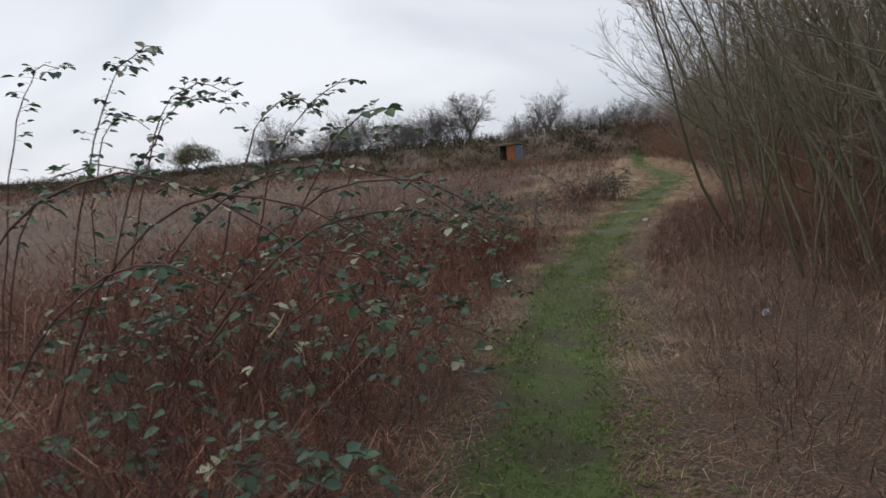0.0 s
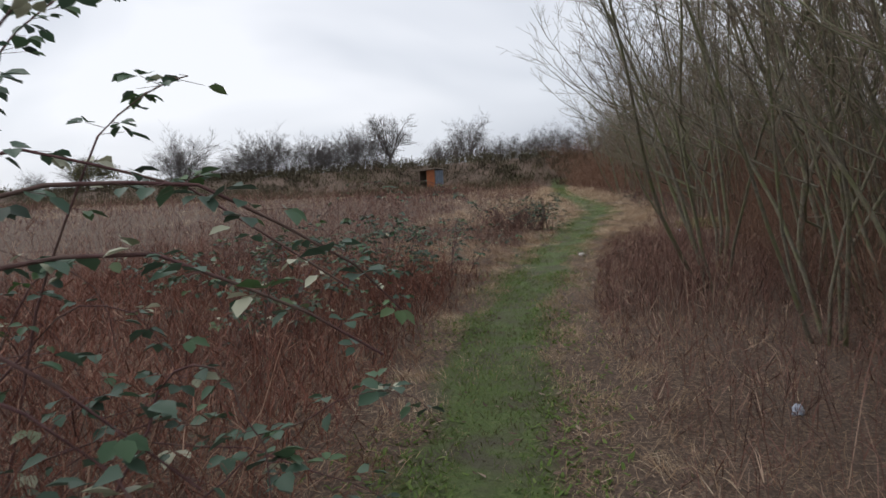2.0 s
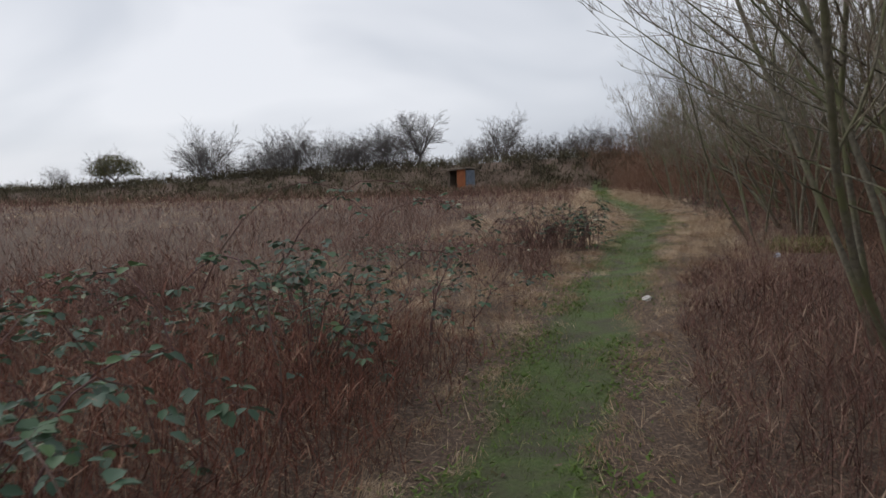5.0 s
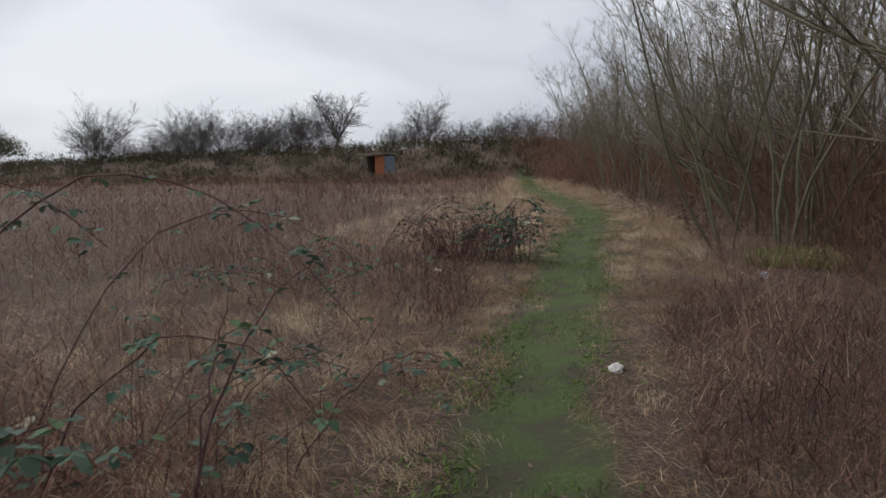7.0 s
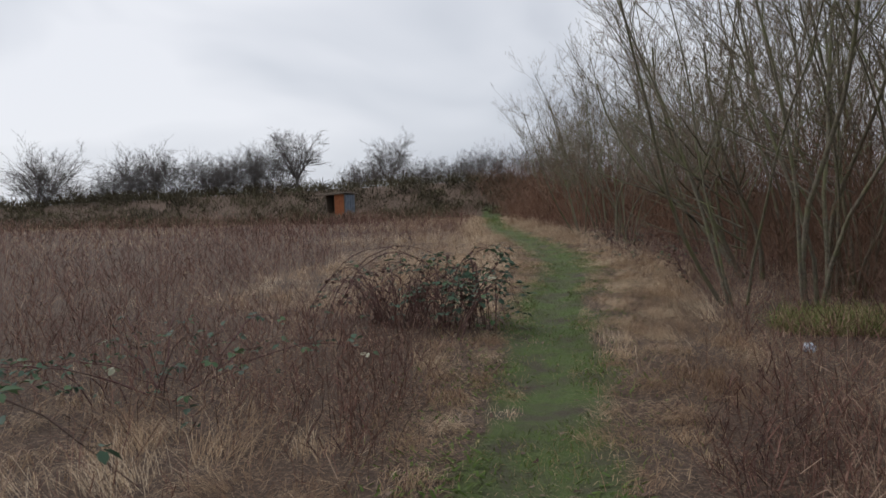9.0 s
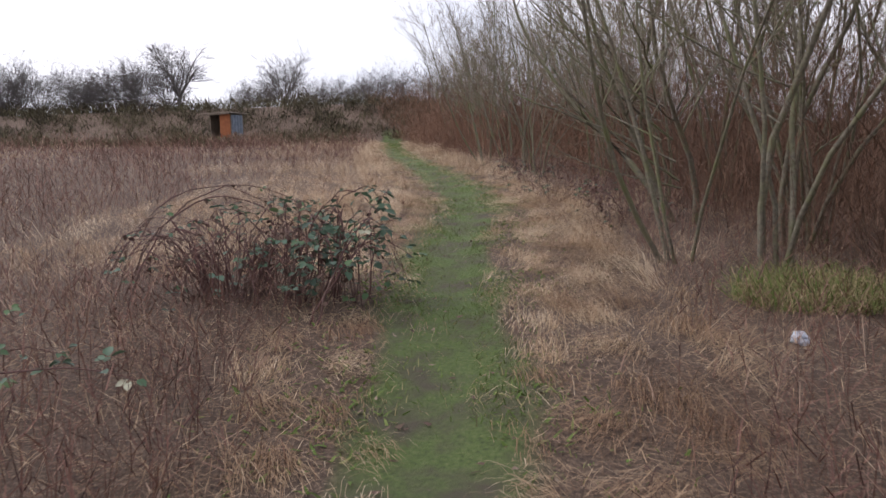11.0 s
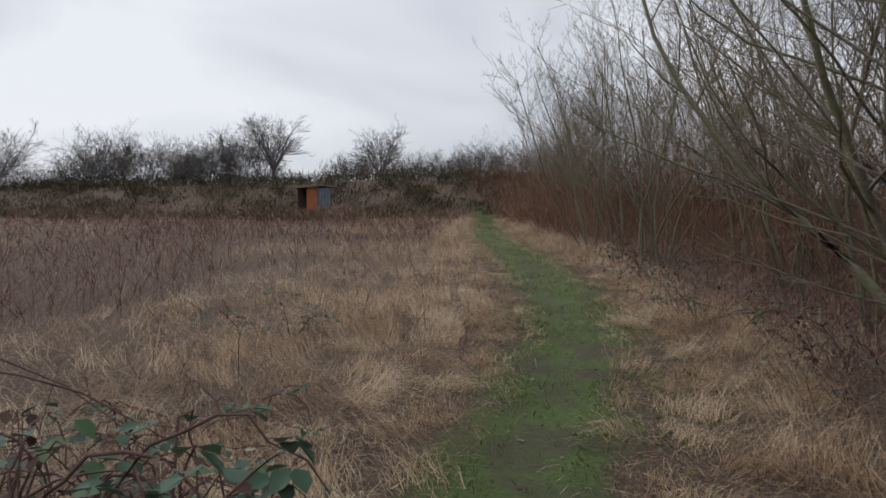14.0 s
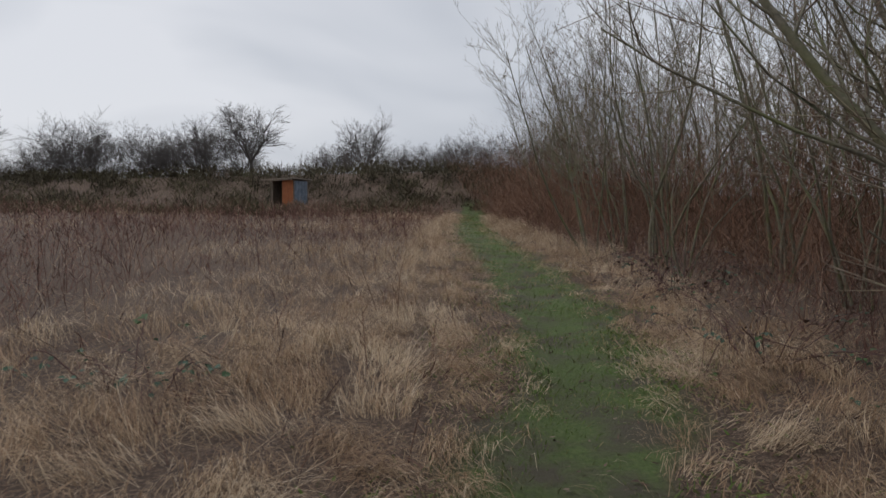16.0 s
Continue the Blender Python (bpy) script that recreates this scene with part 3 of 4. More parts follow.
def build_thicket():
    lab = "leafless multi-stemmed willow sapling with greenish grey bark"
    kinds = []
    low = ((1.0, (-1, -0.5, 0.15), 2.0, 0.013), (1.35, (-0.8, 0.5, 0.25), 1.9, 0.012), (1.7, (-1, -0.2, 0.3), 2.2, 0.014), (2.1, (-0.6, -0.8, 0.3), 2.0, 0.012))
    sweep = ((0.55, (-1, -0.15, 0.75), 3.0, 0.022), (0.8, (-1, 0.3, 0.55), 2.8, 0.02), (1.1, (-1, -0.6, 0.5), 2.9, 0.02), (1.5, (-0.9, -0.9, 0.5), 2.8, 0.018), (0.45, (-0.9, -0.5, 0.35), 2.2, 0.016), (2.0, (-1, -0.3, 0.45), 2.7, 0.018), (1.3, (0.2, -1, 0.5), 2.4, 0.016))
    for seed, stems, tall, r, spread, lean, kids, limbs in [(1, 5, 5.6, 0.030, 0.15, (-0.06, 0, 0), (11, 6, 4), low), (2, 6, 5.0, 0.025, 0.22, (-0.14, 0, 0), (10, 6, 3), low[:2]), (3, 5, 6.2, 0.038, 0.14, (-0.06, 0.03, 0), (11, 6, 4), low[1:3]),
                                                            (4, 3, 5.0, 0.055, 0.3, (-0.34, -0.05, 0), (9, 5, 3), sweep), (5, 7, 4.2, 0.024, 0.28, (-0.10, 0, 0), (9, 6, 2), ()), (6, 5, 6.2, 0.036, 0.14, (-0.04, 0, 0), (9, 6, 3), ()), (7, 6, 5.7, 0.032, 0.18, (0, 0, 0), (9, 6, 3), ()), (8, 4, 5.4, 0.032, 0.17, (-0.32, -0.04, 0), (11, 6, 4), low[1:])]:
        kinds.append(bare_tree("willow_sapling", seed, stems, tall, r, spread, len(kids) + 1, kids, 0.045, 0.24, lean, M_BARK, M_TWIG, lab, "saplings of the thicket", limbs=limbs))
    rnd = random.Random(5)
    spots = [(4.4, 8.1, 1, 0.95), (4.2, 10.6, 7, 0.88), (4.7, 12.4, 0, 1.0), (5.2, 10.2, 2, 1.0), (6.7, 20.15, 2, 1.0), (5.95, 20.6, 7, 1.0), (7.1, 35.5, 7, 1.0), (7.9, 33.5, 2, 1.0), (5.0, 5.6, 0, 1.0), (4.75, 7.0, 1, 1.0), (5.3, 8.9, 1, 1.05),
             (7.3, 23.1, 3, 1.0), (8.6, 28.5, 1, 1.0), (8.0, 36.5, 0, 0.85), (7.6, 31.5, 4, 0.85), (7.7, 21.3, 2, 1.0), (8.0, 25.4, 0, 1.0), (6.2, 6.4, 5, 1.0), (6.6, 11.2, 5, 1.0), (9.2, 25.5, 5, 1.0), (6.0, 8.6, 6, 1.0), (7.2, 13.4, 6, 1.05), (8.6, 20.0, 6, 1.0), (9.0, 31.0, 6, 1.0)]
    spots += [(float(path_x(y)) + o + rnd.uniform(-0.6, 0.6), y + rnd.uniform(-0.7, 0.7), rnd.choice((0, 1, 2, 4) if o < 5 and y < 38 else (5, 6)), rnd.uniform(0.8, 1.15)) for o, ys in ((4.9, (3, 6, 9, 12, 15, 18, 21, 25, 30, 35)), (6.4, range(4, 46, 3)), (8.2, range(5, 56, 4)), (10.6, range(8, 50, 7)), (3.4, range(43, 63, 5)), (5.0, range(40, 66, 4))) for y in ys]
    for n, (x, y, k, s) in enumerate(spots):
        turn = rnd.uniform(-30, 30)
        first = [i for i, q in enumerate(spots) if q[2] == k][0]
        if n == first:
            set_tree(kinds[k], x, y, turn, s)
        else:
            place_tree(kinds[k], x, y, turn, s)


def build_far_trees():
    lab = "leafless hedgerow tree on the far bank"
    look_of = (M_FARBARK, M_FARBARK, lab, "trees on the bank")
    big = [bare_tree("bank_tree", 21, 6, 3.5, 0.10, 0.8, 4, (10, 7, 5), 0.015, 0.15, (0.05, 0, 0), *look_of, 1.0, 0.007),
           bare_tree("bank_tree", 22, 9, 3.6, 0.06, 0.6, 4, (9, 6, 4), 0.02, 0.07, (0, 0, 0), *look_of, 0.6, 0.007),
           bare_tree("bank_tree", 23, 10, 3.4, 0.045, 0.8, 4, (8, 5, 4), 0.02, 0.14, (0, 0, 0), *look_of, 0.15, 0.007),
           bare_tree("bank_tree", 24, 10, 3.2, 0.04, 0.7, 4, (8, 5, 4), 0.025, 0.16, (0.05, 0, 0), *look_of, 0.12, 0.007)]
    spots = [(-10.4, 77, 0, 0.97, 20), (-2.8, 91, 1, 1.1, 0), (-13.2, 76, 2, 1.1, 10), (-14.6, 77, 3, 1.0, 80), (-16.4, 76, 3, 0.75, 30), (-18.4, 77, 2, 0.85, 140), (-21.6, 78, 3, 1.0, 200), (-24.2, 77, 2, 1.05, 50), (-27.0, 79, 3, 0.85, 95),
             (-29, 80, 2, 0.6, 15), (-32, 74.6, 2, 1.1, 260), (-33.4, 75.5, 3, 0.9, 60), (-50.5, 86, 1, 0.75, 75), (-6.0, 90, 2, 0.7, 5), (-4.4, 88, 3, 0.65, 45), (0.8, 92, 2, 0.7, 66), (3.8, 92, 3, 0.75, 170), (6.6, 91, 2, 0.9, 300), (9.8, 90, 3, 0.95, 220), (-54, 82, 2, 0.55, 150),
             (-12, 80, 3, 0.9, 120), (-20, 83, 3, 0.85, 310), (-25.6, 82, 3, 0.9, 70), (13, 88, 2, 0.95, 40)]
    used = set()
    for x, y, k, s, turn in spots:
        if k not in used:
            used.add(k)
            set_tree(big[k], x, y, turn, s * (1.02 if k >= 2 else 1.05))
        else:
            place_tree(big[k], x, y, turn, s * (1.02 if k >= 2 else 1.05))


def build_shrub():
    """A rounded shrub that keeps its yellowish green leaves, standing before the bank."""
    x, y = -42.0, 74.5
    top = bare_tree("leafy_shrub", 51, 6, 2.6, 0.05, 0.8, 3, (7, 5), 0.03, 0.2, (0, 0, 0), M_FARBARK, M_FARBARK, "rounded shrub with yellowish green winter leaves", "", 0.4, 0.01)
    n = 3600
    a, u, q = RNG.uniform(0, 2 * np.pi, n), RNG.uniform(-0.5, 1, n), RNG.uniform(0.55, 1.05, n)
    w = np.sqrt(1 - u * u) * q * (1 + 0.2 * np.sin(3 * a + 1))
    root = np.stack([2.5 * w * np.cos(a), 2.0 * w * np.sin(a), 1.7 + 1.5 * u * q], 1)
    v, _ = blades(root, RNG.uniform(0.12, 0.3, n), RNG.uniform(0.3, 4, n), RNG.uniform(0.06, 0.14, n), RNG.uniform(-0.5, 0.8, n))
    pts, tris, tint = pack([v], [RNG.uniform(0, 1, n)])
    mat = tint_mat("shrub_leaf", [(0.0, (0.06, 0.062, 0.03)), (0.6, (0.11, 0.11, 0.045)), (1.0, (0.19, 0.16, 0.08))], 0.7, 0.3, 0.8, 0.2)
    leaves = tagged(new("leaves", mesh_from("leaves", pts, tris, mat, tint)), "yellowish green leaves", kind="stuff")
    leaves.parent = top
    set_tree(top, x, y, 0, 1.0)


# ---- brambles ----


def leaf_points(p, way, size, rnd):
    """A folded oval leaflet: six points about its midrib."""
    up = Vector((rnd.uniform(-0.5, 0.5), rnd.uniform(-0.5, 0.5), 1)).normalized()
    side = way.cross(up).normalized()
    up = side.cross(way).normalized()
    w = size * 0.40
    return [p, p + way * size * 0.3 + side * w * 0.85 + up * w * 0.25, p + way * size * 0.3 - side * w * 0.85 + up * w * 0.25, p + way * size * 0.5 - up * w * 0.1,
            p + way * size * 0.68 + side * w * 0.8 + up * w * 0.2, p + way * size * 0.68 - side * w * 0.8 + up * w * 0.2, p + way * size - up * w * 0.25]


LEAF_TRIS = [(0, 1, 3), (0, 3, 2), (1, 4, 3), (2, 3, 5), (3, 4, 6), (3, 6, 5)]


def bramble(label, canes, leaf_density, leaf_size, pale, seed, withered=0):
    """A bramble bush. canes: root, crown of the arch and tip of each."""
    rnd = random.Random(seed)
    wood = Tubes()
    lv, lf, lt = [], [], []
    dv, df, dt = [], [], []

    def spray(p, way, size):
        tint = 0.96 + 0.04 * rnd.random() if rnd.random() < pale else min(0.85, max(0, rnd.gauss(0.4, 0.2)))
        for k, turn in enumerate((0, 1.2, -1.2)[: rnd.choice((3, 3, 1))]):
            w = Matrix.Rotation(turn, 3, "Z") @ way
            w = (w + Vector((0, 0, rnd.uniform(-0.7, 0.1)))).normalized()
            base = len(lv)
            lv.extend(leaf_points(p + w * 0.01, w, size * rnd.uniform(0.7, 1.1), rnd))
            lf.extend(tuple(base + i for i in f) for f in LEAF_TRIS)
            lt.extend([min(1, max(0, tint + rnd.uniform(-0.03, 0.03)))] * 7)

    for root, crown, tip, r in canes:
        a, b, c = Vector(root), Vector(crown), Vector(tip)
        mid = b * 2 - (a + c) / 2
        pts = []
        for i in range(13):
            s = i / 12
            p = a * (1 - s) ** 2 + mid * 2 * s * (1 - s) + c * s * s
            pts.append(p + Vector((rnd.uniform(-1, 1), rnd.uniform(-1, 1), rnd.uniform(-1, 1))) * 0.018)
        wood.add(pts, r, r * 0.35, 5)
        long = (c - a).length
        for k in range(int(leaf_density * long)):
            s = rnd.random() ** 0.6
            i = min(int(s * 12), 11)
            q = pts[i].lerp(pts[i + 1], s * 12 - i)
            w = (rand_dir(rnd, 1) + Vector((0, 0, rnd.uniform(-0.3, 0.5)))).normalized()
            stalk = rnd.uniform(0.03, 0.10)
            wood.add([q, q + w * stalk], 0.0016, 0.001, 3)
            spray(q + w * stalk, w, leaf_size * rnd.uniform(0.7, 1.2))
        for k in range(int(withered * long)):
            i = rnd.randrange(12)
            q = pts[i].lerp(pts[i + 1], rnd.random())
            w = (rand_dir(rnd, 1) + Vector((0, 0, rnd.uniform(-1.2, 0.2)))).normalized()
            base = len(dv)
            dv.extend(leaf_points(q, w, rnd.uniform(0.03, 0.06), rnd))
            df.extend(tuple(base + j for j in f) for f in LEAF_TRIS)
            dt.extend([rnd.uniform(0, 0.6)] * 7)
    top = tagged(new("bramble_bush"), label, "bramble", "brambles beside the path")
    top.location = canes[0][0]
    inv = Matrix.Translation(-Vector(canes[0][0]))
    me = wood.mesh("canes", M_CANE)
    me.transform(inv)
    a = tagged(new("canes", me), "arching purplish canes", kind="stuff")
    me = mesh_from("leaves", np.array([tuple(p) for p in lv]), np.array(lf), M_LEAF, lt)
    me.transform(inv)
    b = tagged(new("leaves", me), "dull green bramble leaves", kind="stuff")
    a.parent = b.parent = top
    if dv:
        me = mesh_from("withered_leaves", np.array([tuple(p) for p in dv]), np.array(df), M_LITTER, dt)
        me.transform(inv)
        c = tagged(new("withered_leaves", me), "withered dark brown leaves", kind="stuff")
        c.parent = top
    return top


def mound(cx, cy, rx, ry, tall, n, rnd, r=0.005):
    """Canes of a low bush: they rise together near the middle, arch outwards and droop."""
    out = []
    for k in range(n):
        a, q = rnd.uniform(0, 2 * math.pi), rnd.random() ** 0.8
        x, y = cx + rx * 0.45 * q * math.cos(a), cy + ry * 0.45 * q * math.sin(a)
        b = a + rnd.gauss(0, 0.9)
        far = rnd.uniform(0.55, 1.2)
        x2, y2 = cx + rx * far * math.cos(b), cy + ry * far * math.sin(b)
        h = tall * rnd.uniform(0.45, 1.0) * (1.1 - 0.25 * far)
        s = rnd.uniform(0.45, 0.65)
        out.append(((x, y, float(height(np.array(x), np.array(y))) - 0.02), (x + (x2 - x) * s, y + (y2 - y) * s, h), (x2, y2, h * rnd.uniform(0.15, 0.8)), r * rnd.uniform(0.6, 1.2)))
    return out


def build_brambles():
    rnd = random.Random(3)
    near = mound(-0.35, 4.0, 1.7, 1.5, 1.25, 34, rnd)
    shoots = [((-1.1, 4.6, 0), (-0.5, 4.5, 1.75), (0.15, 4.24, 2.0), 0.007), ((-0.5, 4.0, 0), (0.25, 3.8, 1.5), (0.83, 3.6, 1.9), 0.006), ((-1.7, 4.4, 0), (-1.1, 4.3, 1.9), (-0.45, 4.2, 2.15), 0.006),
              ((-1.5, 3.8, 0), (-0.9, 3.8, 1.7), (-0.25, 3.8, 2.05), 0.006), ((-2.2, 4.8, 0), (-1.8, 4.6, 1.8), (-1.2, 4.4, 1.95), 0.006), ((-2.0, 3.6, 0), (-1.5, 3.5, 1.45), (-0.7, 3.5, 1.65), 0.006),
              ((-1.0, 3.9, 0), (0.3, 3.9, 1.45), (1.5, 4.25, 1.03), 0.008), ((-0.8, 3.5, 0), (0.35, 3.6, 1.25), (1.40, 4.05, 0.97), 0.008), ((-1.2, 3.0, 0), (-0.2, 3.1, 1.45), (1.1, 3.5, 0.85), 0.008),
              ((-0.6, 3.2, 0), (0.4, 3.3, 1.15), (1.25, 3.4, 0.5), 0.006), ((0.0, 2.9, 0), (0.6, 3.0, 0.95), (1.15, 3.1, 0.35), 0.006), ((-1.3, 2.6, 0), (-0.4, 2.7, 1.15), (0.5, 2.9, 0.7), 0.007)]
    shoots += [((-0.9, 4.9, 0), (-0.35, 4.7, 1.7), (0.35, 4.6, 2.2), 0.006), ((-1.9, 4.0, 0), (-1.3, 3.9, 1.9), (-0.6, 3.7, 2.4), 0.006), ((-2.6, 4.2, 0), (-2.1, 4.1, 1.9), (-1.5, 3.9, 2.4), 0.006), ((-0.3, 4.6, 0), (0.2, 4.5, 1.4), (0.75, 4.4, 1.85), 0.005),
               ((-2.4, 3.2, 0), (-0.9, 3.2, 1.62), (0.9, 3.0, 0.75), 0.009), ((-1.8, 4.4, 0), (-0.4, 4.4, 1.55), (1.2, 4.6, 1.1), 0.008)]
    shoots = [(a, b, c, r * 1.35) for a, b, c, r in shoots]
    bramble("tall bramble bush with arching canes and sparse green leaves", shoots + near, 11, 0.074, 0.13, 31)
    bramble("low bramble sprawl with green leaves among dead stems", mound(0.0, 2.1, 1.0, 0.7, 0.75, 16, random.Random(18)), 12, 0.08, 0.05, 40)
    leafy = [((2.45, 18.95, 0), (2.75, 19.1, 0.66), (3.05, 19.3, 1.0), 0.008), ((2.4, 19.0, 0), (2.8, 19.15, 0.6), (3.15, 19.35, 0.78), 0.007), ((2.3, 19.5, 0), (2.7, 19.6, 0.9), (3.1, 19.7, 0.75), 0.007), ((2.2, 19.3, 0), (2.6, 19.4, 0.92), (3.0, 19.4, 0.7), 0.007)]
    leafy += mound(2.8, 19.6, 0.4, 0.4, 0.85, 8, random.Random(61), 0.006)
    bramble("low bramble mound with purple canes and dull blue green leaves", leafy + mound(2.35, 19.75, 0.8, 0.75, 0.95, 46, random.Random(8), 0.006), 7.5, 0.074, 0.02, 32, 5)
    arcs = [((0.9, 19.9, 0), (1.6, 20.1, 0.92), (2.6, 20.3, 0.6), 0.007), ((0.6, 20.2, 0), (1.4, 20.5, 0.9), (2.3, 20.6, 0.5), 0.007), ((1.1, 19.3, 0), (1.6, 19.5, 0.9), (2.4, 19.6, 0.6), 0.007)]
    bramble("low sprawl of bare purple bramble canes over dry grass", arcs + mound(1.8, 19.85, 0.9, 0.8, 0.9, 75, random.Random(21), 0.006), 1.6, 0.06, 0.02, 41, 6)
    bramble("low bramble patch trailing over dry grass", mound(1.9, 21.9, 1.1, 0.8, 0.42, 18, random.Random(9), 0.006), 5, 0.055, 0.02, 33)
    spread_over = [((0.2, 9.6, 0), (-0.3, 9.9, 0.95), (-1.2, 10.2, 0.6), 0.007), ((0.5, 9.9, 0), (0.2, 10.3, 0.95), (-0.6, 10.8, 0.7), 0.007)]
    bramble("bramble patch with green leaves among dead weeds", spread_over + mound(-0.3, 8.3, 1.3, 1.3, 1.05, 26, random.Random(10), 0.006), 15, 0.07, 0.04, 34)
    bramble("leafy bramble clump with green leaves above rusty weeds", mound(0.15, 11.3, 0.9, 0.8, 1.1, 22, random.Random(20), 0.006), 17, 0.075, 0.02, 49)
    long_arcs = [((0.95, 12.1, 0), (1.05, 12.3, 0.62), (1.35, 12.6, 1.05), 0.008), ((0.97, 12.15, 0), (1.0, 12.2, 0.5), (1.1, 12.3, 0.98), 0.007), ((-0.9, 12.8, 0), (0.2, 12.9, 1.42), (1.5, 12.9, 0.72), 0.008), ((-1.5, 12.6, 0), (-0.6, 12.7, 1.35), (0.3, 12.9, 1.1), 0.008),
                 ((-0.4, 13.3, 0), (0.5, 13.4, 1.2), (1.5, 13.6, 0.8), 0.006), ((1.2, 12.7, 0), (1.55, 12.8, 0.5), (1.9, 12.9, 0.55), 0.006), ((0.3, 12.0, 0), (0.9, 12.1, 0.85), (1.5, 12.2, 0.45), 0.006)]
    bramble("bramble patch with long arching canes among dead weeds", long_arcs + mound(0.3, 12.7, 1.6, 1.2, 0.8, 15, random.Random(11), 0.0045), 9, 0.065, 0.03, 35)
    bramble("bramble patch half buried in dead weeds", mound(-2.2, 11.5, 1.5, 1.4, 0.8, 18, random.Random(12), 0.006), 10, 0.065, 0.03, 36)
    bramble("bramble patch half buried in dry grass", mound(0.2, 17.2, 1.5, 1.2, 0.7, 20, random.Random(13), 0.006), 7, 0.065, 0.03, 37)
    bramble("small bramble tangle in dry grass", mound(1.6, 25.4, 0.9, 0.8, 0.5, 9, random.Random(14)), 6, 0.055, 0.02, 38)
    bramble("bare bramble canes at the thicket's edge", mound(6.3, 26.0, 1.2, 1.6, 0.7, 22, random.Random(15)), 3, 0.05, 0.0, 39, 4)
    bramble("purplish bramble tangle at the thicket's edge", mound(6.9, 29.6, 1.2, 1.8, 0.8, 34, random.Random(16)), 2, 0.05, 0.0, 46, 9)
    bramble("purplish bramble tangle under a leaning willow", mound(6.7, 23.6, 1.0, 1.3, 0.7, 26, random.Random(17)), 2, 0.05, 0.0, 47, 7)
    bramble("small bramble sprig with green leaves in dry grass", mound(2.0, 25.0, 0.5, 0.4, 0.45, 6, random.Random(19)), 9, 0.06, 0.0, 48, 3)


# ---- shed, litter and tussock ----


def flat_mat(name, colours, rough, scale):
    m, nt, b = node_mat(name, rough)
    n = noise_node(nt, scale, 6, 0.65)
    r = ramp_node(nt, colours)
    nt.links.new(n.outputs["Fac"], r.inputs["Fac"])
    nt.links.new(r.outputs["Color"], b.inputs["Base Color"])
    return m


def box_part(name, lo, hi, mat, parent, bevel=0.01):
    bm = bmesh.new()
    bmesh.ops.create_cube(bm, size=1)
    c, s = (Vector(lo) + Vector(hi)) / 2, Vector(hi) - Vector(lo)
    for v in bm.verts:
        v.co = Vector((v.co.x * s.x, v.co.y * s.y, v.co.z * s.z)) + c
    if bevel:
        bmesh.ops.bevel(bm, geom=bm.edges[:], offset=bevel, segments=1, affect="EDGES")
    me = bpy.data.meshes.new(name)
    bm.to_mesh(me)
    bm.free()
    me.materials.append(mat)
    ob = new(name, me)
    ob.parent = parent
    return ob


def build_shed():
    rust = flat_mat("orange_board", [(0.3, (0.24, 0.075, 0.028)), (0.7, (0.36, 0.125, 0.045))], 0.8, 5)
    blue = flat_mat("blue_grey_sheet", [(0.35, (0.09, 0.115, 0.15)), (0.65, (0.17, 0.205, 0.25))], 0.6, 4)
    wood = flat_mat("weathered_timber", [(0.3, (0.09, 0.065, 0.05)), (0.7, (0.19, 0.15, 0.11))], 0.9, 7)
    felt = flat_mat("roofing_felt", [(0.3, (0.10, 0.085, 0.07)), (0.7, (0.20, 0.165, 0.13))], 0.9, 6)
    top = tagged(new("field_shed"), "small field shed with orange board front and blue sheet side", "shed")
    top.matrix_basis = pose(-4.55, 61.9, float(height(np.array(-4.55), np.array(61.9))), 0, 0, -28) @ Matrix.Diagonal((0.9, 0.9, 1.0, 1))
    for i in range(7):
        box_part("board", (-0.42 + 0.125 * i, -0.03, 0), (-0.42 + 0.125 * i + 0.12, 0, 2.0), rust, top, 0.006)
    for i in range(9):
        box_part("side_sheet", (0.47, 0.02 + 0.16 * i, 0), (0.49 + 0.015 * (i % 2), 0.17 + 0.16 * i, 1.95), blue, top, 0.006)
    for x in (-1.3, -0.46, 0.43):
        for y in (0.0, 1.4):
            box_part("post", (x, y - 0.04 + 0.05, 0), (x + 0.07, y + 0.09, 2.02), wood, top)
    for i in range(7):
        box_part("back_board", (-1.3 + 0.25 * i, 1.5, 0), (-1.3 + 0.25 * i + 0.24, 1.53, 1.95), wood, top, 0.006)
    for i in range(6):
        box_part("end_board", (-1.33, 0.15 + 0.22 * i, 0), (-1.30, 0.15 + 0.22 * i + 0.21, 1.95), wood, top, 0.006)
    roof = box_part("roof", (-1.95, -0.3, 2.03), (0.72, 1.75, 2.10), felt, top, 0.015)
    roof.rotation_euler = (radians(-2), radians(-2.5), 0)
    box_part("fascia", (-1.95, -0.33, 1.97), (0.72, -0.305, 2.09), wood, top).rotation_euler = (0, radians(-2.5), 0)
    pole = Tubes()
    pole.add([Vector((0.1, 1.2, 0)), Vector((0.08, 1.2, 3.0))], 0.03, 0.025, 8)
    p = new("pole", pole.mesh("pole", wood))
    p.parent = top


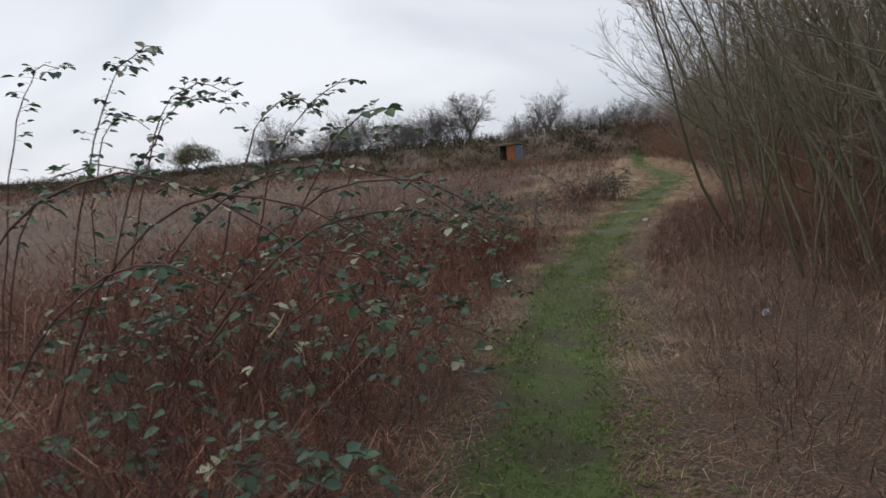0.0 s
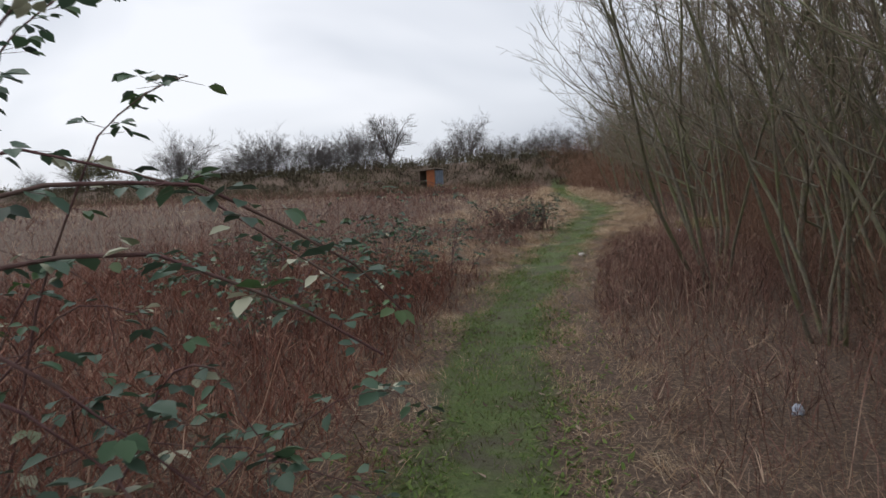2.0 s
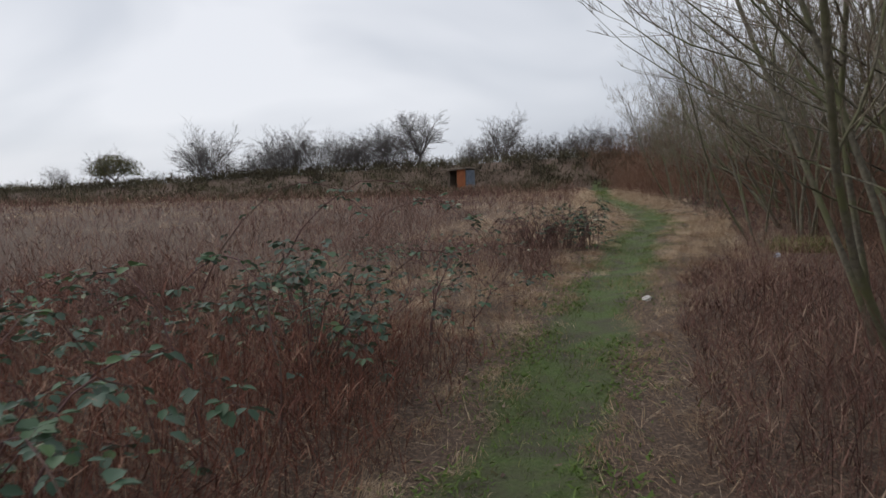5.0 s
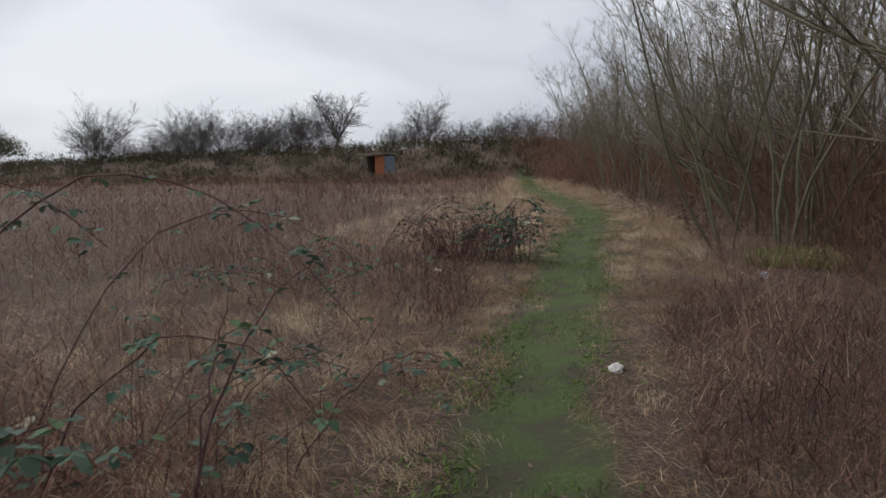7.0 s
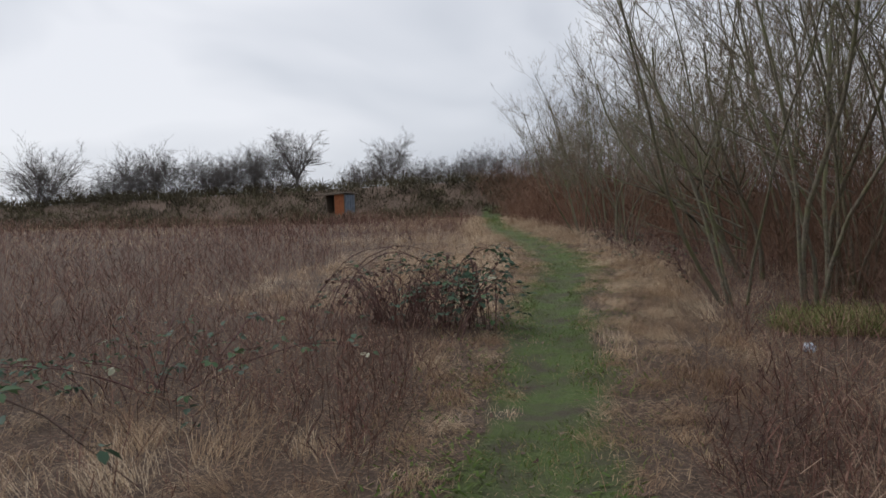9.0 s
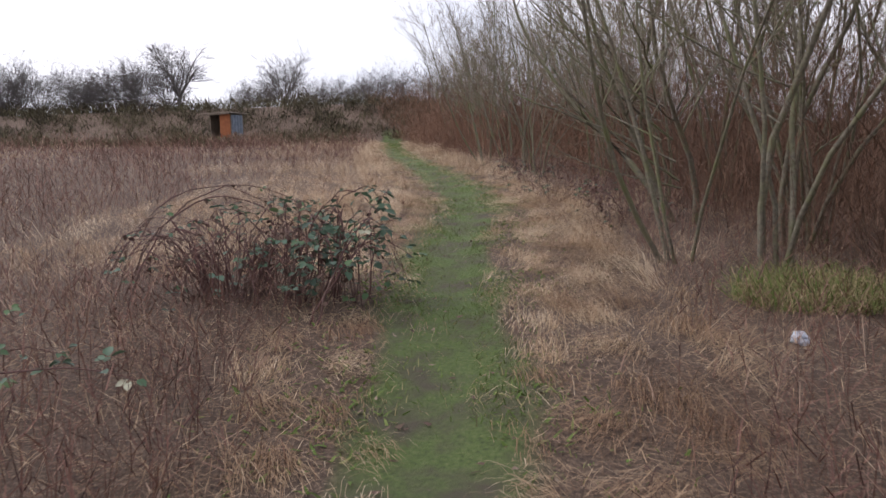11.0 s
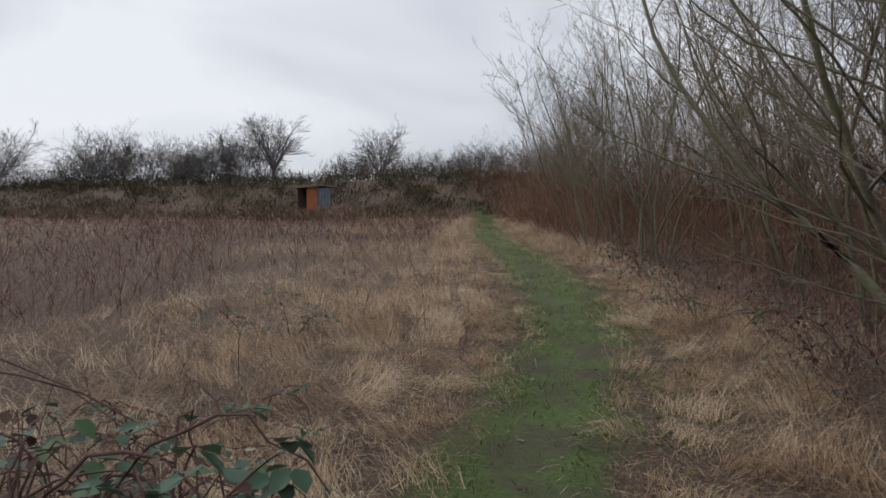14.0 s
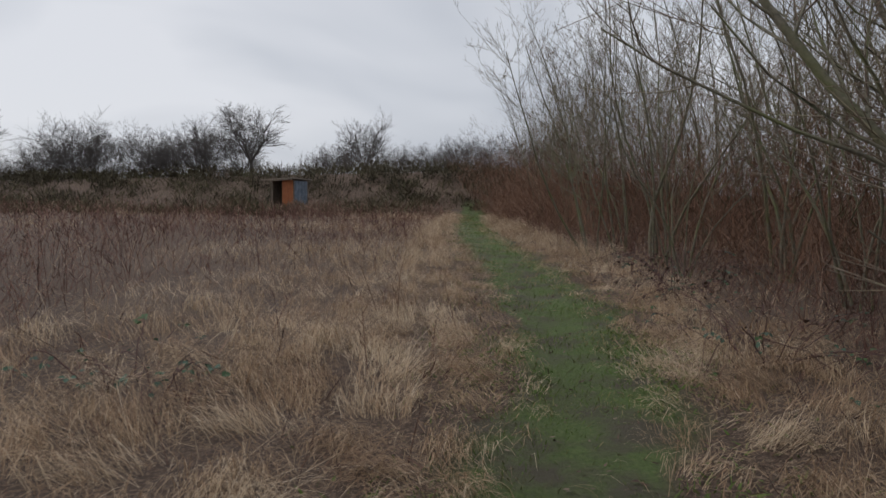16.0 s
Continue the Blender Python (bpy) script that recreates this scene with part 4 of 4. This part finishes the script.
def crumpled(name, place, size, mat, seed, label):
    """A crushed wrapper or cup lying in the grass."""
    rnd = random.Random(seed)
    bm = bmesh.new()
    bmesh.ops.create_icosphere(bm, subdivisions=3, radius=0.5)
    for v in bm.verts:
        k = 1 + 0.35 * noise.noise(v.co * 4.3 + Vector((seed, 0, 0))) + 0.15 * noise.noise(v.co * 11)
        v.co = Vector((v.co.x * size[0], v.co.y * size[1], max(v.co.z, -0.3) * size[2])) * k
    me = bpy.data.meshes.new(name)
    bm.to_mesh(me)
    bm.free()
    me.materials.append(mat)
    x, y = place
    ob = new(name, me)
    ob.matrix_basis = pose(x, y, float(height(np.array(x), np.array(y))) + size[2] * 0.28, rnd.uniform(-8, 8), rnd.uniform(-8, 8), rnd.uniform(0, 180))
    return tagged(ob, label, "litter")


def build_small():
    white = flat_mat("white_plastic", [(0.35, (0.42, 0.40, 0.36)), (0.65, (0.66, 0.64, 0.60))], 0.45, 30)
    pale = flat_mat("pale_blue_plastic", [(0.35, (0.28, 0.33, 0.42)), (0.65, (0.50, 0.54, 0.60))], 0.4, 30)
    crumpled("litter_wrapper", (3.03, 14.36), (0.16, 0.10, 0.05), white, 4, "crumpled white plastic wrapper lying in dry grass")
    crumpled("litter_wrapper", (5.55, 18.1), (0.12, 0.10, 0.10), pale, 6, "crumpled pale blue plastic bag lying under saplings")
    crumpled("litter_wrapper", (3.45, 6.3), (0.07, 0.06, 0.08), pale, 9, "crumpled pale plastic scrap among dead weeds")
    n = 2600
    a, q = RNG.uniform(0, 2 * np.pi, n), RNG.uniform(0, 1, n) ** 0.7
    x, y = 6.35 + 0.62 * q * np.cos(a), 19.1 + 0.5 * q * np.sin(a)
    v, _ = blades(at_ground(x, y), RNG.uniform(0.2, 0.5, n), RNG.uniform(0.3, 1.6, n), RNG.uniform(0.005, 0.009, n), RNG.uniform(0.5, 2.0, n))
    stuff("grass_tussock", [v], [np.clip(RNG.normal(0.78, 0.2, n), 0, 1)], M_TURF, "green grass tussock round a sapling's foot", "grass")
    # small green rosettes creeping in from the edges of the strip
    n = 15000
    y = near_depths(n, -1, 40, 0.9)
    u = RNG.choice((-1, 1), n) * RNG.gamma(6, 0.2, n)
    x = path_x(y) + u * half_width(y)
    keep = patches(x, y, 1.9, 8) + RNG.uniform(-0.15, 0.15, n) > 0.52
    x, y = x[keep], y[keep]
    n = len(x)
    v, _ = blades(at_ground(x, y, -0.004), RNG.uniform(0.03, 0.075, n), RNG.uniform(0.8, 3.5, n), RNG.uniform(0.01, 0.024, n), RNG.uniform(0, 1.0, n))
    stuff("path_edge_weeds", [v], [np.clip(RNG.normal(0.45, 0.15, n), 0, 0.8)], M_TURF, "small green weeds creeping along the path's edges", "weeds")
    # fallen leaves on the strip and its edges
    n = 2600
    y = near_depths(n, -0.5, 34)
    x = path_x(y) + RNG.normal(0, 1.1, n)
    root = at_ground(x, y, -0.012)
    s = RNG.uniform(0.012, 0.034, n)
    v, _ = blades(root, s * 1.5, RNG.uniform(2, 8, n), s, RNG.uniform(-0.5, 0.5, n))
    stuff("fallen_leaves", [v], [RNG.uniform(0, 1, n)], M_LITTER, "scattered brown fallen leaves on the path", "leaves")


build_thicket()
build_far_trees()
build_shrub()
build_shed()
build_brambles()
build_small()
build_brush()
build_scrub()
build_hedge()
build_weeds()
build_thatch()
build_dry_grass()
build_path_grass()
